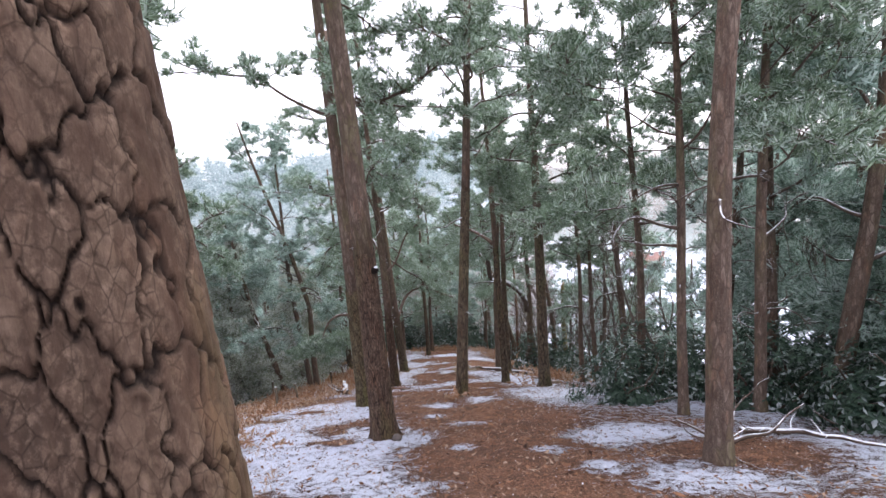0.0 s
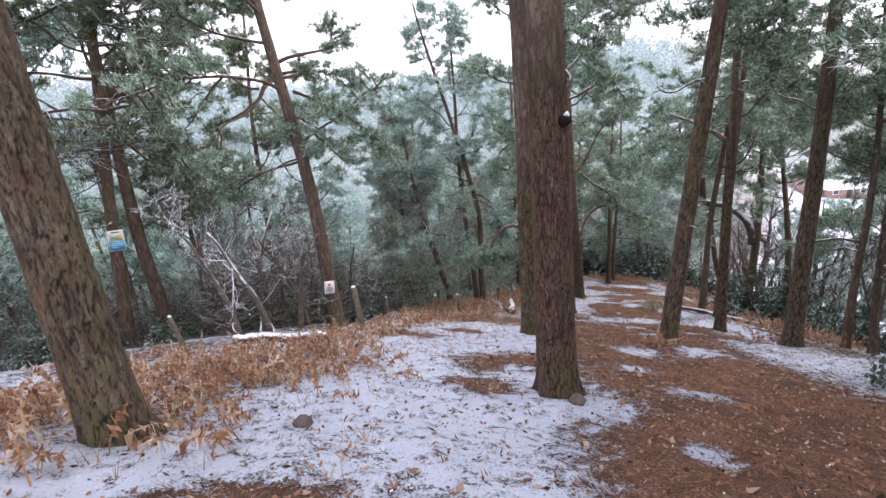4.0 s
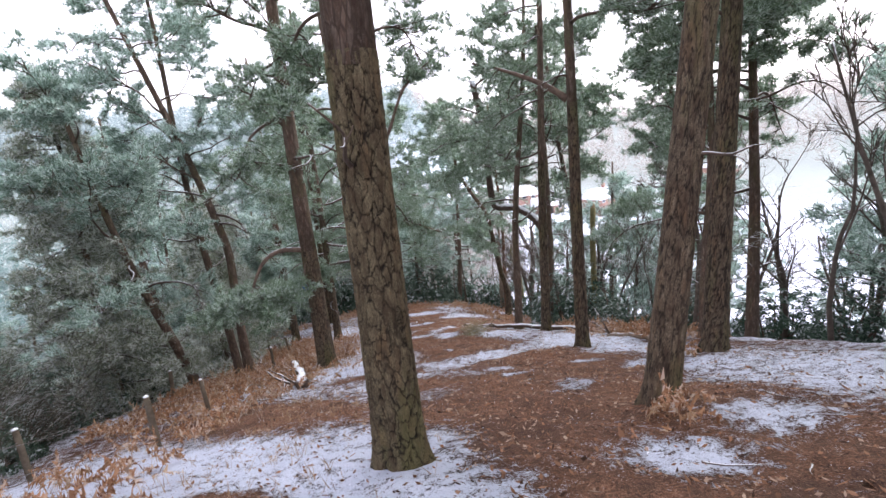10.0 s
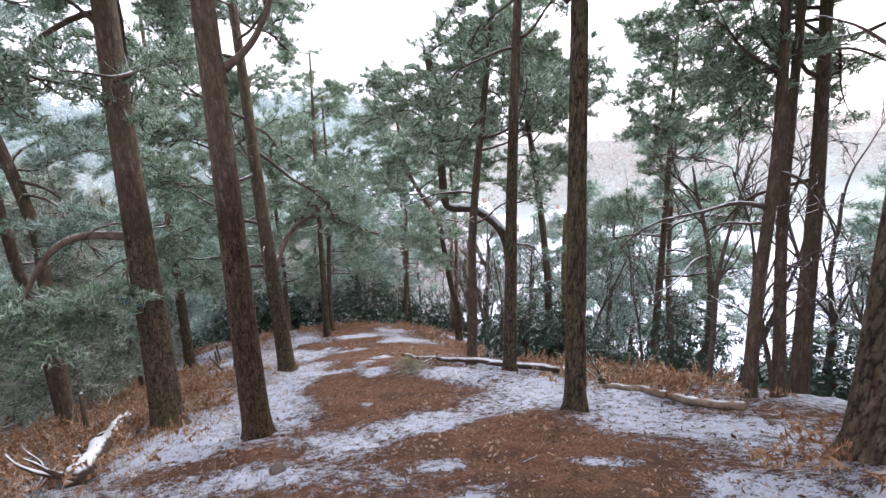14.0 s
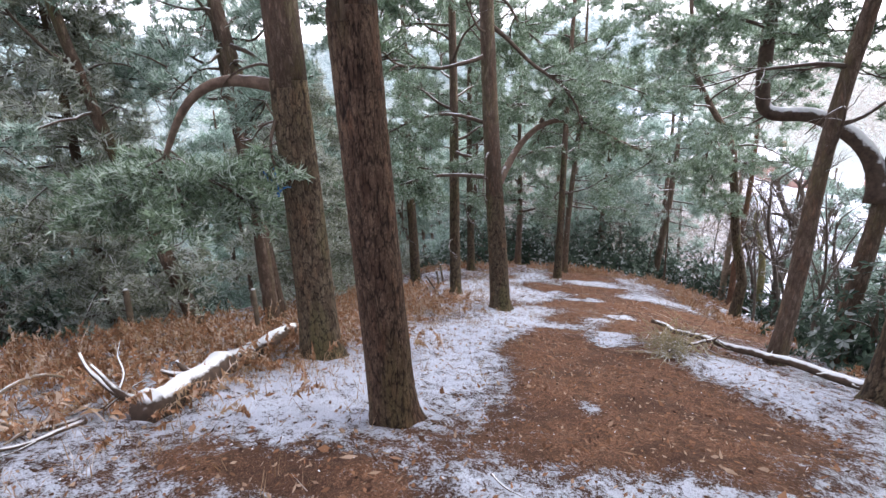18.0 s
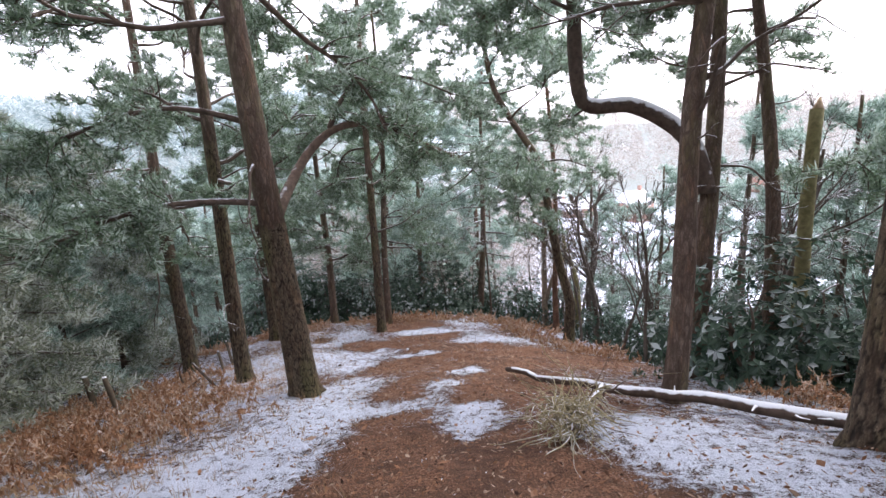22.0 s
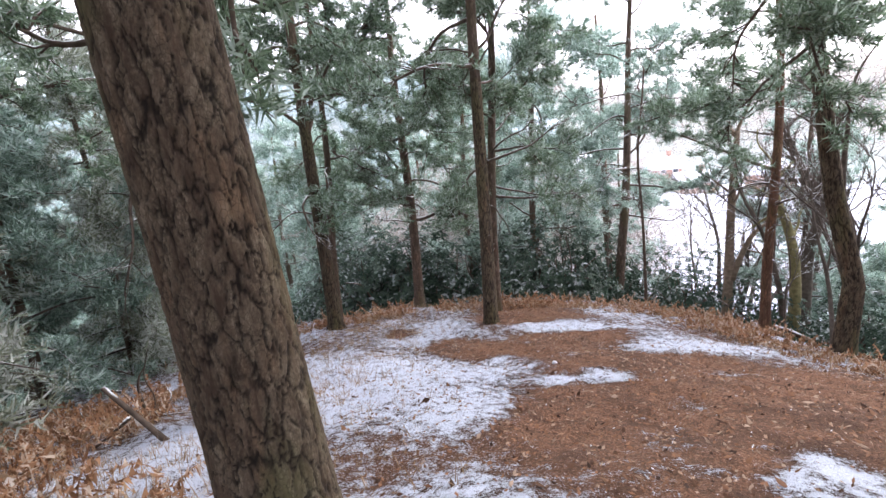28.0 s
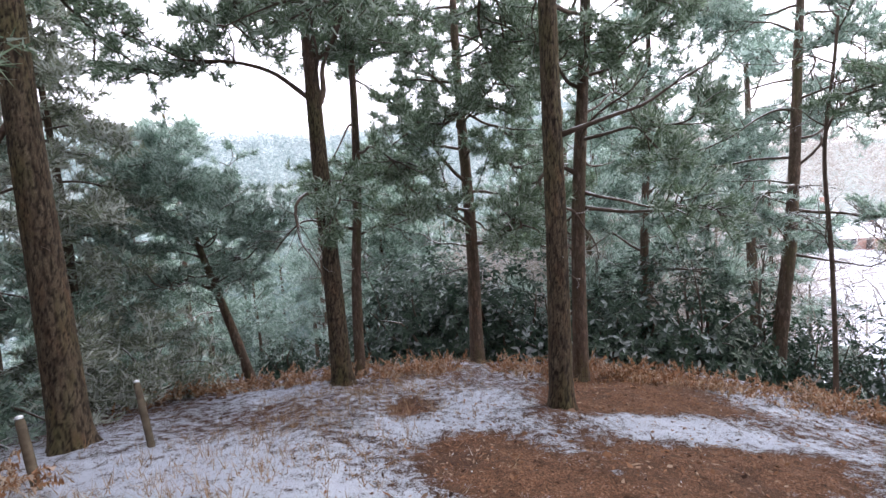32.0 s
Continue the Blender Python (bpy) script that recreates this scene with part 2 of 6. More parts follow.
def make_ground():
    """Needle litter, bare earth and thin snow; the attribute snow says where the snow lies, noise frays its edge."""
    m, t, b = material("ground", 0.95)
    v = coords(t)
    n_big, n_mid, n_fine = noise_at(t, v, 0.9, 5), noise_at(t, v, 6.0, 6, 0.7), noise_at(t, v, 42, 6, 0.75)
    n_grain = noise_at(t, coords(t, "Object", (1, 0.45, 1)), 120, 4, 0.7)
    litter = ramp(t, n_fine, [(0.36, (0.028, 0.015, 0.010)), (0.47, (0.140, 0.067, 0.038)), (0.56, (0.255, 0.130, 0.075)), (0.68, (0.450, 0.285, 0.185))])
    litter = mix(t, ramp(t, n_big, [(0.48, (0, 0, 0)), (0.62, (0.85, 0.85, 0.85))]), litter, ramp(t, n_grain, [(0.38, (0.030, 0.017, 0.013)), (0.5, (0.085, 0.042, 0.027)), (0.64, (0.200, 0.108, 0.066))]))
    litter = mix(t, ramp(t, n_mid, [(0.40, (1, 1, 1)), (0.52, (0, 0, 0))]), litter, mix(t, 0.5, litter, (0.035, 0.020, 0.014)))
    straw = ramp(t, n_grain, [(0.58, (0, 0, 0)), (0.68, (0.8, 0.8, 0.8))])
    litter = mix(t, straw, litter, (0.400, 0.270, 0.175))
    mask = attribute(t, "snow")
    frayed = math_node(t, "ADD", mask, math_node(t, "MULTIPLY", math_node(t, "SUBTRACT", n_mid, 0.5), 1.1))
    frayed = math_node(t, "ADD", frayed, math_node(t, "MULTIPLY", math_node(t, "SUBTRACT", n_fine, 0.5), 1.05))
    frayed = math_node(t, "ADD", frayed, math_node(t, "MULTIPLY", math_node(t, "SUBTRACT", n_grain, 0.5), 0.5))
    f = ramp(t, frayed, [(0.45, (0, 0, 0)), (0.57, (1, 1, 1))])
    white = mix(t, n_fine, (0.48, 0.53, 0.63), (0.72, 0.76, 0.84))
    # Pale grey-green of the distant ground: haze put into its colour.
    far_haze = ramp(t, n_mid, [(0.4, (0.20, 0.235, 0.215)), (0.6, (0.36, 0.40, 0.385))])
    litter = mix(t, attribute(t, "far_haze"), litter, far_haze)
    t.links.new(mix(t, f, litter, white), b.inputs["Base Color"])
    h = math_node(t, "ADD", math_node(t, "MULTIPLY", n_fine, 0.6), math_node(t, "MULTIPLY", f, 0.5))
    h = math_node(t, "ADD", h, math_node(t, "MULTIPLY", n_grain, 0.35))
    bump(t, b, h, 1.0, 0.045)
    return m


ground_mat = make_ground()


def plain(name, colour, rough=0.8, metal=0.0, vary=0.25, scale=8.0):
    m, t, b = material(name, rough)
    b.inputs["Metallic"].default_value = metal
    n = noise_at(t, coords(t), scale, 5)
    lo, hi = tuple(c * (1 - vary) for c in colour), tuple(min(1, c * (1 + vary)) for c in colour)
    t.links.new(ramp(t, n, [(0.3, lo), (0.7, hi)]), b.inputs["Base Color"])
    bump(t, b, n, 0.2, 0.01)
    return m


wire_mat = plain("wire", (0.20, 0.19, 0.18), 0.5, 0.8)
sign_white_mat = plain("sign_white", (0.78, 0.77, 0.74), 0.5, 0, 0.06)
sign_yellow_mat = plain("sign_yellow", (0.75, 0.62, 0.16), 0.5, 0, 0.08)
sign_blue_mat = plain("sign_blue", (0.10, 0.42, 0.66), 0.5, 0, 0.08)
sign_red_mat = plain("sign_red", (0.55, 0.08, 0.06), 0.5, 0, 0.08)
sign_ink_mat = plain("sign_ink", (0.05, 0.06, 0.08), 0.5, 0, 0.08)
blue_cord_mat = plain("blue_cord", (0.02, 0.16, 0.50), 0.5, 0, 0.2)
snow_mat = plain("snow", (0.80, 0.83, 0.88), 0.8, 0, 0.06, 30)
brick_mat = plain("red_brick", (0.33, 0.21, 0.165), 0.9, 0, 0.25, 2)
glass_mat = plain("window_glass", (0.08, 0.09, 0.10), 0.15, 0, 0.1)
cut_wood_mat = plain("cut_wood", (0.42, 0.31, 0.20), 0.9, 0, 0.25, 20)
stone_mat = plain("dark_stone", (0.10, 0.085, 0.075), 0.9, 0, 0.3, 10)


# ---------------------------------------------------------------- lie of the land
def soft(v, k):
    """A smooth ramp: 0 below zero, v above."""
    return k * np.logaddexp(0, np.asarray(v, float) / k)


CREST_Y = (-40, 0, 8, 13.6, 19.7, 22, 31.3, 36.7, 41.3, 47, 52, 60, 75)
CREST_Z = (9, -0.08, -3.05, -4.92, -7.35, -8.0, -11.08, -12.75, -13.75, -15.1, -17.0, -20.5, -25)
CREST_X_Y = (-40, 10, 30, 45, 60)
CREST_X = (-1.0, -1.4, -1.6, -2.5, -3.0)


def wobble(x, y):
    return (0.035 * np.sin(1.7 * x + 0.9 * y) + 0.03 * np.sin(2.9 * y - 1.1 * x + 1.0) + 0.018 * np.sin(5.3 * x + 4.1 * y)
            + 0.012 * np.sin(9.7 * x - 7.9 * y + 2.0) + 0.008 * np.sin(17 * x + 13 * y))


def land(x, y):
    """Height of the ground: a spur that runs down, steep on its left, gentler on its right, into a valley with far hillsides."""
    x, y = np.asarray(x, float), np.asarray(y, float)
    crest = np.mean([np.interp(y + d, CREST_Y, CREST_Z) for d in (-1.2, -0.4, 0.4, 1.2)], axis=0)
    d = x - np.interp(y, CREST_X_Y, CREST_X)
    left, right = -d, d
    low = 1 / (1 + np.exp(-(y - 25) / 2.5))
    z = crest - 0.07 * soft(left - 2.5, 0.4) - 0.05 * soft(left - 5, 0.6) - 0.22 * soft(left - 11, 0.8) - 0.2 * soft(left - 18, 1)
    z = z - (1 - low) * (0.04 * soft(right - 2, 0.5) + 0.10 * soft(right - 7, 0.6) + 0.28 * soft(right - 10, 0.8))
    z = z - low * (0.08 * soft(right - 2, 0.5) + 0.12 * soft(right - 5, 0.6) + 0.28 * soft(right - 9, 0.8))
    far = np.hypot(x, y - 30)
    bearing = np.arctan2(x, np.maximum(y - 10, 1e-3))
    right_side = 1 / (1 + np.exp(-(bearing - 0.16) / 0.06))
    rise = np.minimum(0.45 * soft(far - 60, 6), 26 + 3 * np.sin(5 * bearing + 1)) * (1 - right_side)
    rise = rise + np.minimum(0.22 * soft(far - 128, 8), 17 + 2 * np.sin(9 * bearing)) * (1 - right_side)
    rise = rise + np.minimum(0.16 * soft(far - 130, 10), 30) * right_side
    floor = np.where(x > 0, -25.0, -25 - 5 * (1 - np.exp(np.minimum(x, 0) / 30))) + rise
    k = 2.0
    hill = k * np.logaddexp(z / k, floor / k)
    behind = 1 / (1 + np.exp((y + 25) / 4))
    hill = hill * (1 - behind) + np.maximum(hill, 8) * behind
    near = np.exp(-(np.maximum(0, far - 40) / 30) ** 2)
    return hill + wobble(x, y) * near + 0.6 * np.sin(x * 0.11) * np.sin(y * 0.09) * (1 - near)


def at(x, y, sink=0.04):
    return float(land(x, y)) - sink


# ---------------------------------------------------------------- mesh helpers
class Buf:
    """Gathers vertices and faces, in numpy blocks, for one mesh."""

    def __init__(self):
        self.v, self.q, self.t, self.n, self.a = [], [], [], 0, {}

    def add(self, verts, quads=None, tris=None):
        verts = np.asarray(verts, np.float32).reshape(-1, 3)
        if quads is not None and len(quads):
            self.q.append(np.asarray(quads, np.int32) + self.n)
        if tris is not None and len(tris):
            self.t.append(np.asarray(tris, np.int32) + self.n)
        self.v.append(verts)
        self.n += len(verts)

    def mesh(self, name, smooth=True):
        me = bpy.data.meshes.new(name)
        v = np.concatenate(self.v)
        q = np.concatenate(self.q) if self.q else np.zeros((0, 4), np.int32)
        t = np.concatenate(self.t) if self.t else np.zeros((0, 3), np.int32)
        me.vertices.add(len(v))
        me.vertices.foreach_set("co", v.ravel())
        me.loops.add(q.size + t.size)
        me.loops.foreach_set("vertex_index", np.concatenate([q.ravel(), t.ravel()]))
        me.polygons.add(len(q) + len(t))
        start = np.concatenate([np.arange(len(q)) * 4, q.size + np.arange(len(t)) * 3])
        me.polygons.foreach_set("loop_start", start.astype(np.int32))
        me.polygons.foreach_set("use_smooth", np.full(len(q) + len(t), smooth))
        me.update(calc_edges=True)
        return me


def part(name, buf, mat, parent, label="", smooth=True, kind=""):
    me = buf if isinstance(buf, bpy.types.Mesh) else buf.mesh(name, smooth)
    if not me.materials:
        me.materials.append(mat)
    ob = new(name, me)
    ob.parent = parent
    if label or kind:
        tagged(ob, label, "", "", kind)
    return ob


def tube(buf, pts, radii, sides=6, cap=True):
    """A tapered tube along a polyline."""
    pts, radii = np.asarray(pts, float), np.asarray(radii, float)
    tan = np.gradient(pts, axis=0)
    tan /= np.linalg.norm(tan, axis=1)[:, None] + 1e-9
    ref = np.array([0.0, 0, 1]) if abs(tan[0, 2]) < 0.8 else np.array([1.0, 0, 0])
    u = np.cross(tan, ref)
    u /= np.linalg.norm(u, axis=1)[:, None] + 1e-9
    if sides > 6:
        for i in range(1, len(pts)):
            u[i] = u[i - 1] - tan[i] * (u[i - 1] @ tan[i])
            u[i] /= np.linalg.norm(u[i]) + 1e-9
    w = np.cross(tan, u)
    ang = np.linspace(0, 2 * np.pi, sides, endpoint=False)
    ring = pts[:, None] + radii[:, None, None] * (np.cos(ang)[None, :, None] * u[:, None] + np.sin(ang)[None, :, None] * w[:, None])
    n, k = len(pts), np.arange(sides)
    quads = np.concatenate([np.stack([i * sides + k, i * sides + (k + 1) % sides, (i + 1) * sides + (k + 1) % sides, (i + 1) * sides + k], 1) for i in range(n - 1)])
    verts = ring.reshape(-1, 3)
    tris = []
    if cap:
        verts = np.concatenate([verts, pts[[0, -1]]])
        a, b = n * sides, n * sides + 1
        tris = np.concatenate([np.stack([np.full(sides, a), (k + 1) % sides, k], 1), np.stack([np.full(sides, b), (n - 1) * sides + k, (n - 1) * sides + (k + 1) % sides], 1)])
    buf.add(verts, quads, tris)


def box(buf, size, centre=(0, 0, 0), turn=0.0, bevel=0.0):
    """A box with chamfered upright edges."""
    sx, sy, sz = (s / 2 for s in size)
    b = min(bevel, sx * 0.9, sy * 0.9)
    ring = np.array([(-sx + b, -sy), (sx - b, -sy), (sx, -sy + b), (sx, sy - b), (sx - b, sy), (-sx + b, sy), (-sx, sy - b), (-sx, -sy + b)]) if b else np.array([(-sx, -sy), (sx, -sy), (sx, sy), (-sx, sy)])
    c, s = math.cos(turn), math.sin(turn)
    ring = ring @ np.array([[c, s], [-s, c]])
    n = len(ring)
    lo, hi = np.c_[ring, np.full(n, -sz)], np.c_[ring, np.full(n, sz)]
    k = np.arange(n)
    mid = np.array([[0, 0, -sz], [0, 0, sz]])
    tris = np.concatenate([np.stack([np.full(n, 2 * n), (k + 1) % n, k], 1), np.stack([np.full(n, 2 * n + 1), n + k, n + (k + 1) % n], 1)])
    buf.add(np.concatenate([lo, hi, mid]) + np.asarray(centre), np.stack([k, (k + 1) % n, n + (k + 1) % n, n + k], 1), tris)


def crooked(rng, start, direction, length, n=7, bend=0.25, droop=0.0):
    """A crooked polyline that wanders from its first direction."""
    pts, d = [np.asarray(start, float)], np.asarray(direction, float)
    d = d / np.linalg.norm(d)
    for _ in range(n - 1):
        d = d + rng.normal(0, bend, 3) + np.array([0, 0, -droop])
        d = d / np.linalg.norm(d)
        pts.append(pts[-1] + d * length / (n - 1))
    return np.array(pts)


def blades(buf, rng, p, d, count, length, width, spread=0.8):
    """Tufts of narrow needle bundles: at each p, pointing about d."""
    n = len(p)
    dirs = np.repeat(d, count, 0) + rng.normal(0, spread, (n * count, 3))
    dirs /= np.linalg.norm(dirs, axis=1)[:, None] + 1e-9
    base = np.repeat(p, count, 0) + rng.normal(0, length * 0.12, (n * count, 3))
    side = np.cross(dirs, rng.normal(0, 1, (n * count, 3)))
    side /= np.linalg.norm(side, axis=1)[:, None] + 1e-9
    ln = length * rng.uniform(0.6, 1.25, (n * count, 1))
    wd = width * rng.uniform(0.6, 1.3, (n * count, 1))
    verts = np.stack([base + side * wd * 0.5, base + dirs * ln, base - side * wd * 0.5], 1).reshape(-1, 3)
    buf.add(verts, None, np.arange(n * count * 3).reshape(-1, 3))


def along(pts, s):
    """Points and directions at the fractions s of a polyline."""
    k = np.clip(s * (len(pts) - 1), 0, len(pts) - 1.001)
    i = k.astype(int)
    f = (k - i)[:, None]
    return pts[i] * (1 - f) + pts[i + 1] * f, pts[i + 1] - pts[i]


# ---------------------------------------------------------------- trees
def trunk_line(rng, h, lean, sway=0.10, via=()):
    """Centre line of a trunk, from its base; via gives sideways shifts at heights."""
    z = np.linspace(-0.25, h, 24)
    ph = rng.uniform(0, 6.28, 4)
    x = lean[0] * z + sway * (np.sin(z * 0.45 + ph[0]) - np.sin(ph[0])) * np.clip(z / 4, 0, 1)
    y = lean[1] * z + sway * (np.sin(z * 0.40 + ph[1]) - np.sin(ph[1])) * np.clip(z / 4, 0, 1)
    if via:
        zz, xx, yy = zip(*via)
        x = x + np.interp(z, zz, xx)
        y = y + np.interp(z, zz, yy)
    return np.stack([x, y, z], 1)


def trunk_radius(z, h, r):
    flare = 0.26 * np.exp(-np.maximum(z, 0) / 0.14) + 0.10 * np.exp(-np.maximum(z, 0) / 0.7)
    return r * (0.92 + flare) * np.clip(1 - 0.72 * np.maximum(z, 0) / h, 0.05, 1)


def lattice(c):
    """A fixed number from 0 to 1 for each cell of a lattice."""
    h = (c[..., 0] * 73856093) ^ (c[..., 1] * 19349663) ^ (c[..., 2] * 83492791)
    h = (h ^ (h >> 13)) * 1274126177
    return h ^ (h >> 16)


def grain(P):
    """Smooth value noise, 0 to 1."""
    i = np.floor(P).astype(np.int64)
    f = P - i
    f = f * f * (3 - 2 * f)
    out = 0.0
    for ox in (0, 1):
        for oy in (0, 1):
            for oz in (0, 1):
                w = (f[:, 0] if ox else 1 - f[:, 0]) * (f[:, 1] if oy else 1 - f[:, 1]) * (f[:, 2] if oz else 1 - f[:, 2])
                out = out + w * (lattice(i + (ox, oy, oz)) & 1023) / 1023.0
    return out


def cells(P):
    """Distances to the nearest two seeds of a jittered lattice, and the nearest one's number."""
    cell = np.floor(P).astype(np.int64)
    d1, d2, idn = np.full(len(P), 9.0), np.full(len(P), 9.0), np.zeros(len(P))
    for ox in (-1, 0, 1):
        for oy in (-1, 0, 1):
            for oz in (-1, 0, 1):
                c = cell + (ox, oy, oz)
                h = lattice(c)
                j = np.stack([((h >> s) & 255) / 255.0 for s in (0, 8, 16)], 1)
                dist = np.linalg.norm(c + j - P, axis=1)
                nearer = dist < d1
                d2 = np.where(nearer, d1, np.minimum(d2, dist))
                idn = np.where(nearer, ((h >> 5) & 255) / 255.0, idn)
                d1 = np.where(nearer, dist, d1)
    return d1, d2, idn


def near_trunk(name, parent, line, h, r, rng, upto=6.5, sides=108, step=0.026, across=13.0, along_=4.4, deep=1.0, crack=(0.10, 0.16), mat=None):
    """A trunk with real bark plates: fissures cut in, plates and flakes proud; its top is a plainer tube."""
    zs = np.arange(-0.2, upto, step)
    cx, cy = np.interp(zs, line[:, 2], line[:, 0]), np.interp(zs, line[:, 2], line[:, 1])
    rad = trunk_radius(zs, h, r)
    ang = np.linspace(0, 2 * np.pi, sides, endpoint=False)
    A, Z = np.meshgrid(ang, zs)
    lobes = 1 + 0.05 * np.sin(3 * A + rng.uniform(0, 6)) + (0.12 * np.sin(5 * A + rng.uniform(0, 6))) * np.exp(-np.maximum(Z, 0) / 0.22)
    R = rad[:, None] * lobes
    off = rng.uniform(0, 50, 3)
    P = np.stack([np.cos(A) * r * across + off[0], np.sin(A) * r * across + off[1], Z * along_ + off[2]], -1).reshape(-1, 3)
    warp = np.stack([grain(P * 1.3 + k) - 0.5 for k in (0, 20, 40)], 1) * 0.55 + np.stack([grain(P * 5.3 + k) - 0.5 for k in (5, 25, 45)], 1) * 0.30
    d1, d2, idn = cells(P + warp)
    fade = grain(P * 0.9 + 7)
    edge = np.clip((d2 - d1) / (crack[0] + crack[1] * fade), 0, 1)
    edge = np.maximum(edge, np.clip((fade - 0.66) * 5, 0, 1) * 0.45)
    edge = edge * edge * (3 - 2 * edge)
    e1, e2, flake = cells(P * (2.1, 2.1, 2.4) + warp * 1.5)
    lip = np.clip((e2 - e1) / 0.09, 0, 1)
    fine = grain(P * 9.0)
    relief = (edge * (0.60 + 0.30 * idn + 0.34 * flake * lip) + 0.07 * fine).reshape(A.shape) * 0.019 * deep
    R = R + relief - 0.015 * deep
    tone = np.clip(0.45 * idn + 0.45 * flake + 0.25 * (fine - 0.5), 0, 1)
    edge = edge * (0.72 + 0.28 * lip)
    idn = tone
    verts = np.stack([cx[:, None] + R * np.cos(A), cy[:, None] + R * np.sin(A), Z], -1).reshape(-1, 3)
    n, k = len(zs), np.arange(sides)
    i = np.arange(n - 1)[:, None]
    quads = np.stack([i * sides + k, i * sides + (k + 1) % sides, (i + 1) * sides + (k + 1) % sides, (i + 1) * sides + k], -1).reshape(-1, 4)
    buf = Buf()
    buf.add(verts, quads)
    me = buf.mesh(name)
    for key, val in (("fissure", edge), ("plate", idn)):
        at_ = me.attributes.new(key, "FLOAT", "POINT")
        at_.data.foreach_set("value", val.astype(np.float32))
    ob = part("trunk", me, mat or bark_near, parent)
    top = Buf()
    z2 = np.linspace(upto - 0.1, h, 14)
    tube(top, np.stack([np.interp(z2, line[:, 2], line[:, 0]), np.interp(z2, line[:, 2], line[:, 1]), z2], 1), trunk_radius(z2, h, r) * 0.99, 20)
    part("upper_trunk", top, bark_mid, parent)
    return ob


def plain_trunk(parent, line, h, r, mat, sides=16, rng=None):
    zs = np.unique(np.concatenate([np.linspace(-0.25, 1.2, 9), np.linspace(1.2, h, 26)]))
    pts = np.stack([np.interp(zs, line[:, 2], line[:, 0]), np.interp(zs, line[:, 2], line[:, 1]), zs], 1)
    rr = trunk_radius(zs, h, r)
    if rng is not None:
        rr = rr * (1 + rng.normal(0, 0.025, len(rr)))
    buf = Buf()
    tube(buf, pts, rr, sides)
    return part("trunk", buf, mat, parent)


def branch(parent, pts, r, name="limb", mat=None, sides=8, taper=0.25, fine_by=2):
    buf = Buf()
    m = len(pts)
    s = np.linspace(0, 1, (m - 1) * fine_by + 1)
    fine, _ = along(np.asarray(pts, float), s)
    for _ in range(5 if fine_by > 3 else 1):
        fine[1:-1] = (fine[:-2] + 2 * fine[1:-1] + fine[2:]) / 4
    tube(buf, fine, r * (1 - (1 - taper) * s) * (1 + 0.25 * np.exp(-s * 18)), sides)
    return part(name, buf, mat or limb_bark, parent)


def spray(twigs, leaf, rng, pts, r, n_twigs, twig_len, n_sprigs, size, frm=0.35, droop=0.05, count=12):
    """Side twigs and needle tufts along the outer part of a limb."""
    s0 = np.sort(rng.uniform(frm, 1.0, n_twigs))
    p, d = along(pts, s0)
    for q, e in zip(p, d):
        e = e / (np.linalg.norm(e) + 1e-9)
        side = rng.normal(0, 1, 3) * (1, 1, 0.24)
        way = 0.55 * e + 0.75 * side / np.linalg.norm(side) + (0, 0, 0.15)
        tw = crooked(rng, q, way, twig_len * rng.uniform(0.6, 1.3), 5, 0.28, droop)
        tube(twigs, tw, np.linspace(r * 0.35 + 0.006, 0.005, 5), 3, False)
        pp, dd = along(tw, rng.uniform(0.35, 1.0, n_sprigs))
        dd = 0.7 * dd / (np.linalg.norm(dd, axis=1)[:, None] + 1e-9) + (0, 0, 0.5)
        blades(leaf, rng, pp + rng.normal(0, size * 0.50, pp.shape) * (1, 1, 0.40), dd, count, size, size * 0.165, 0.75)


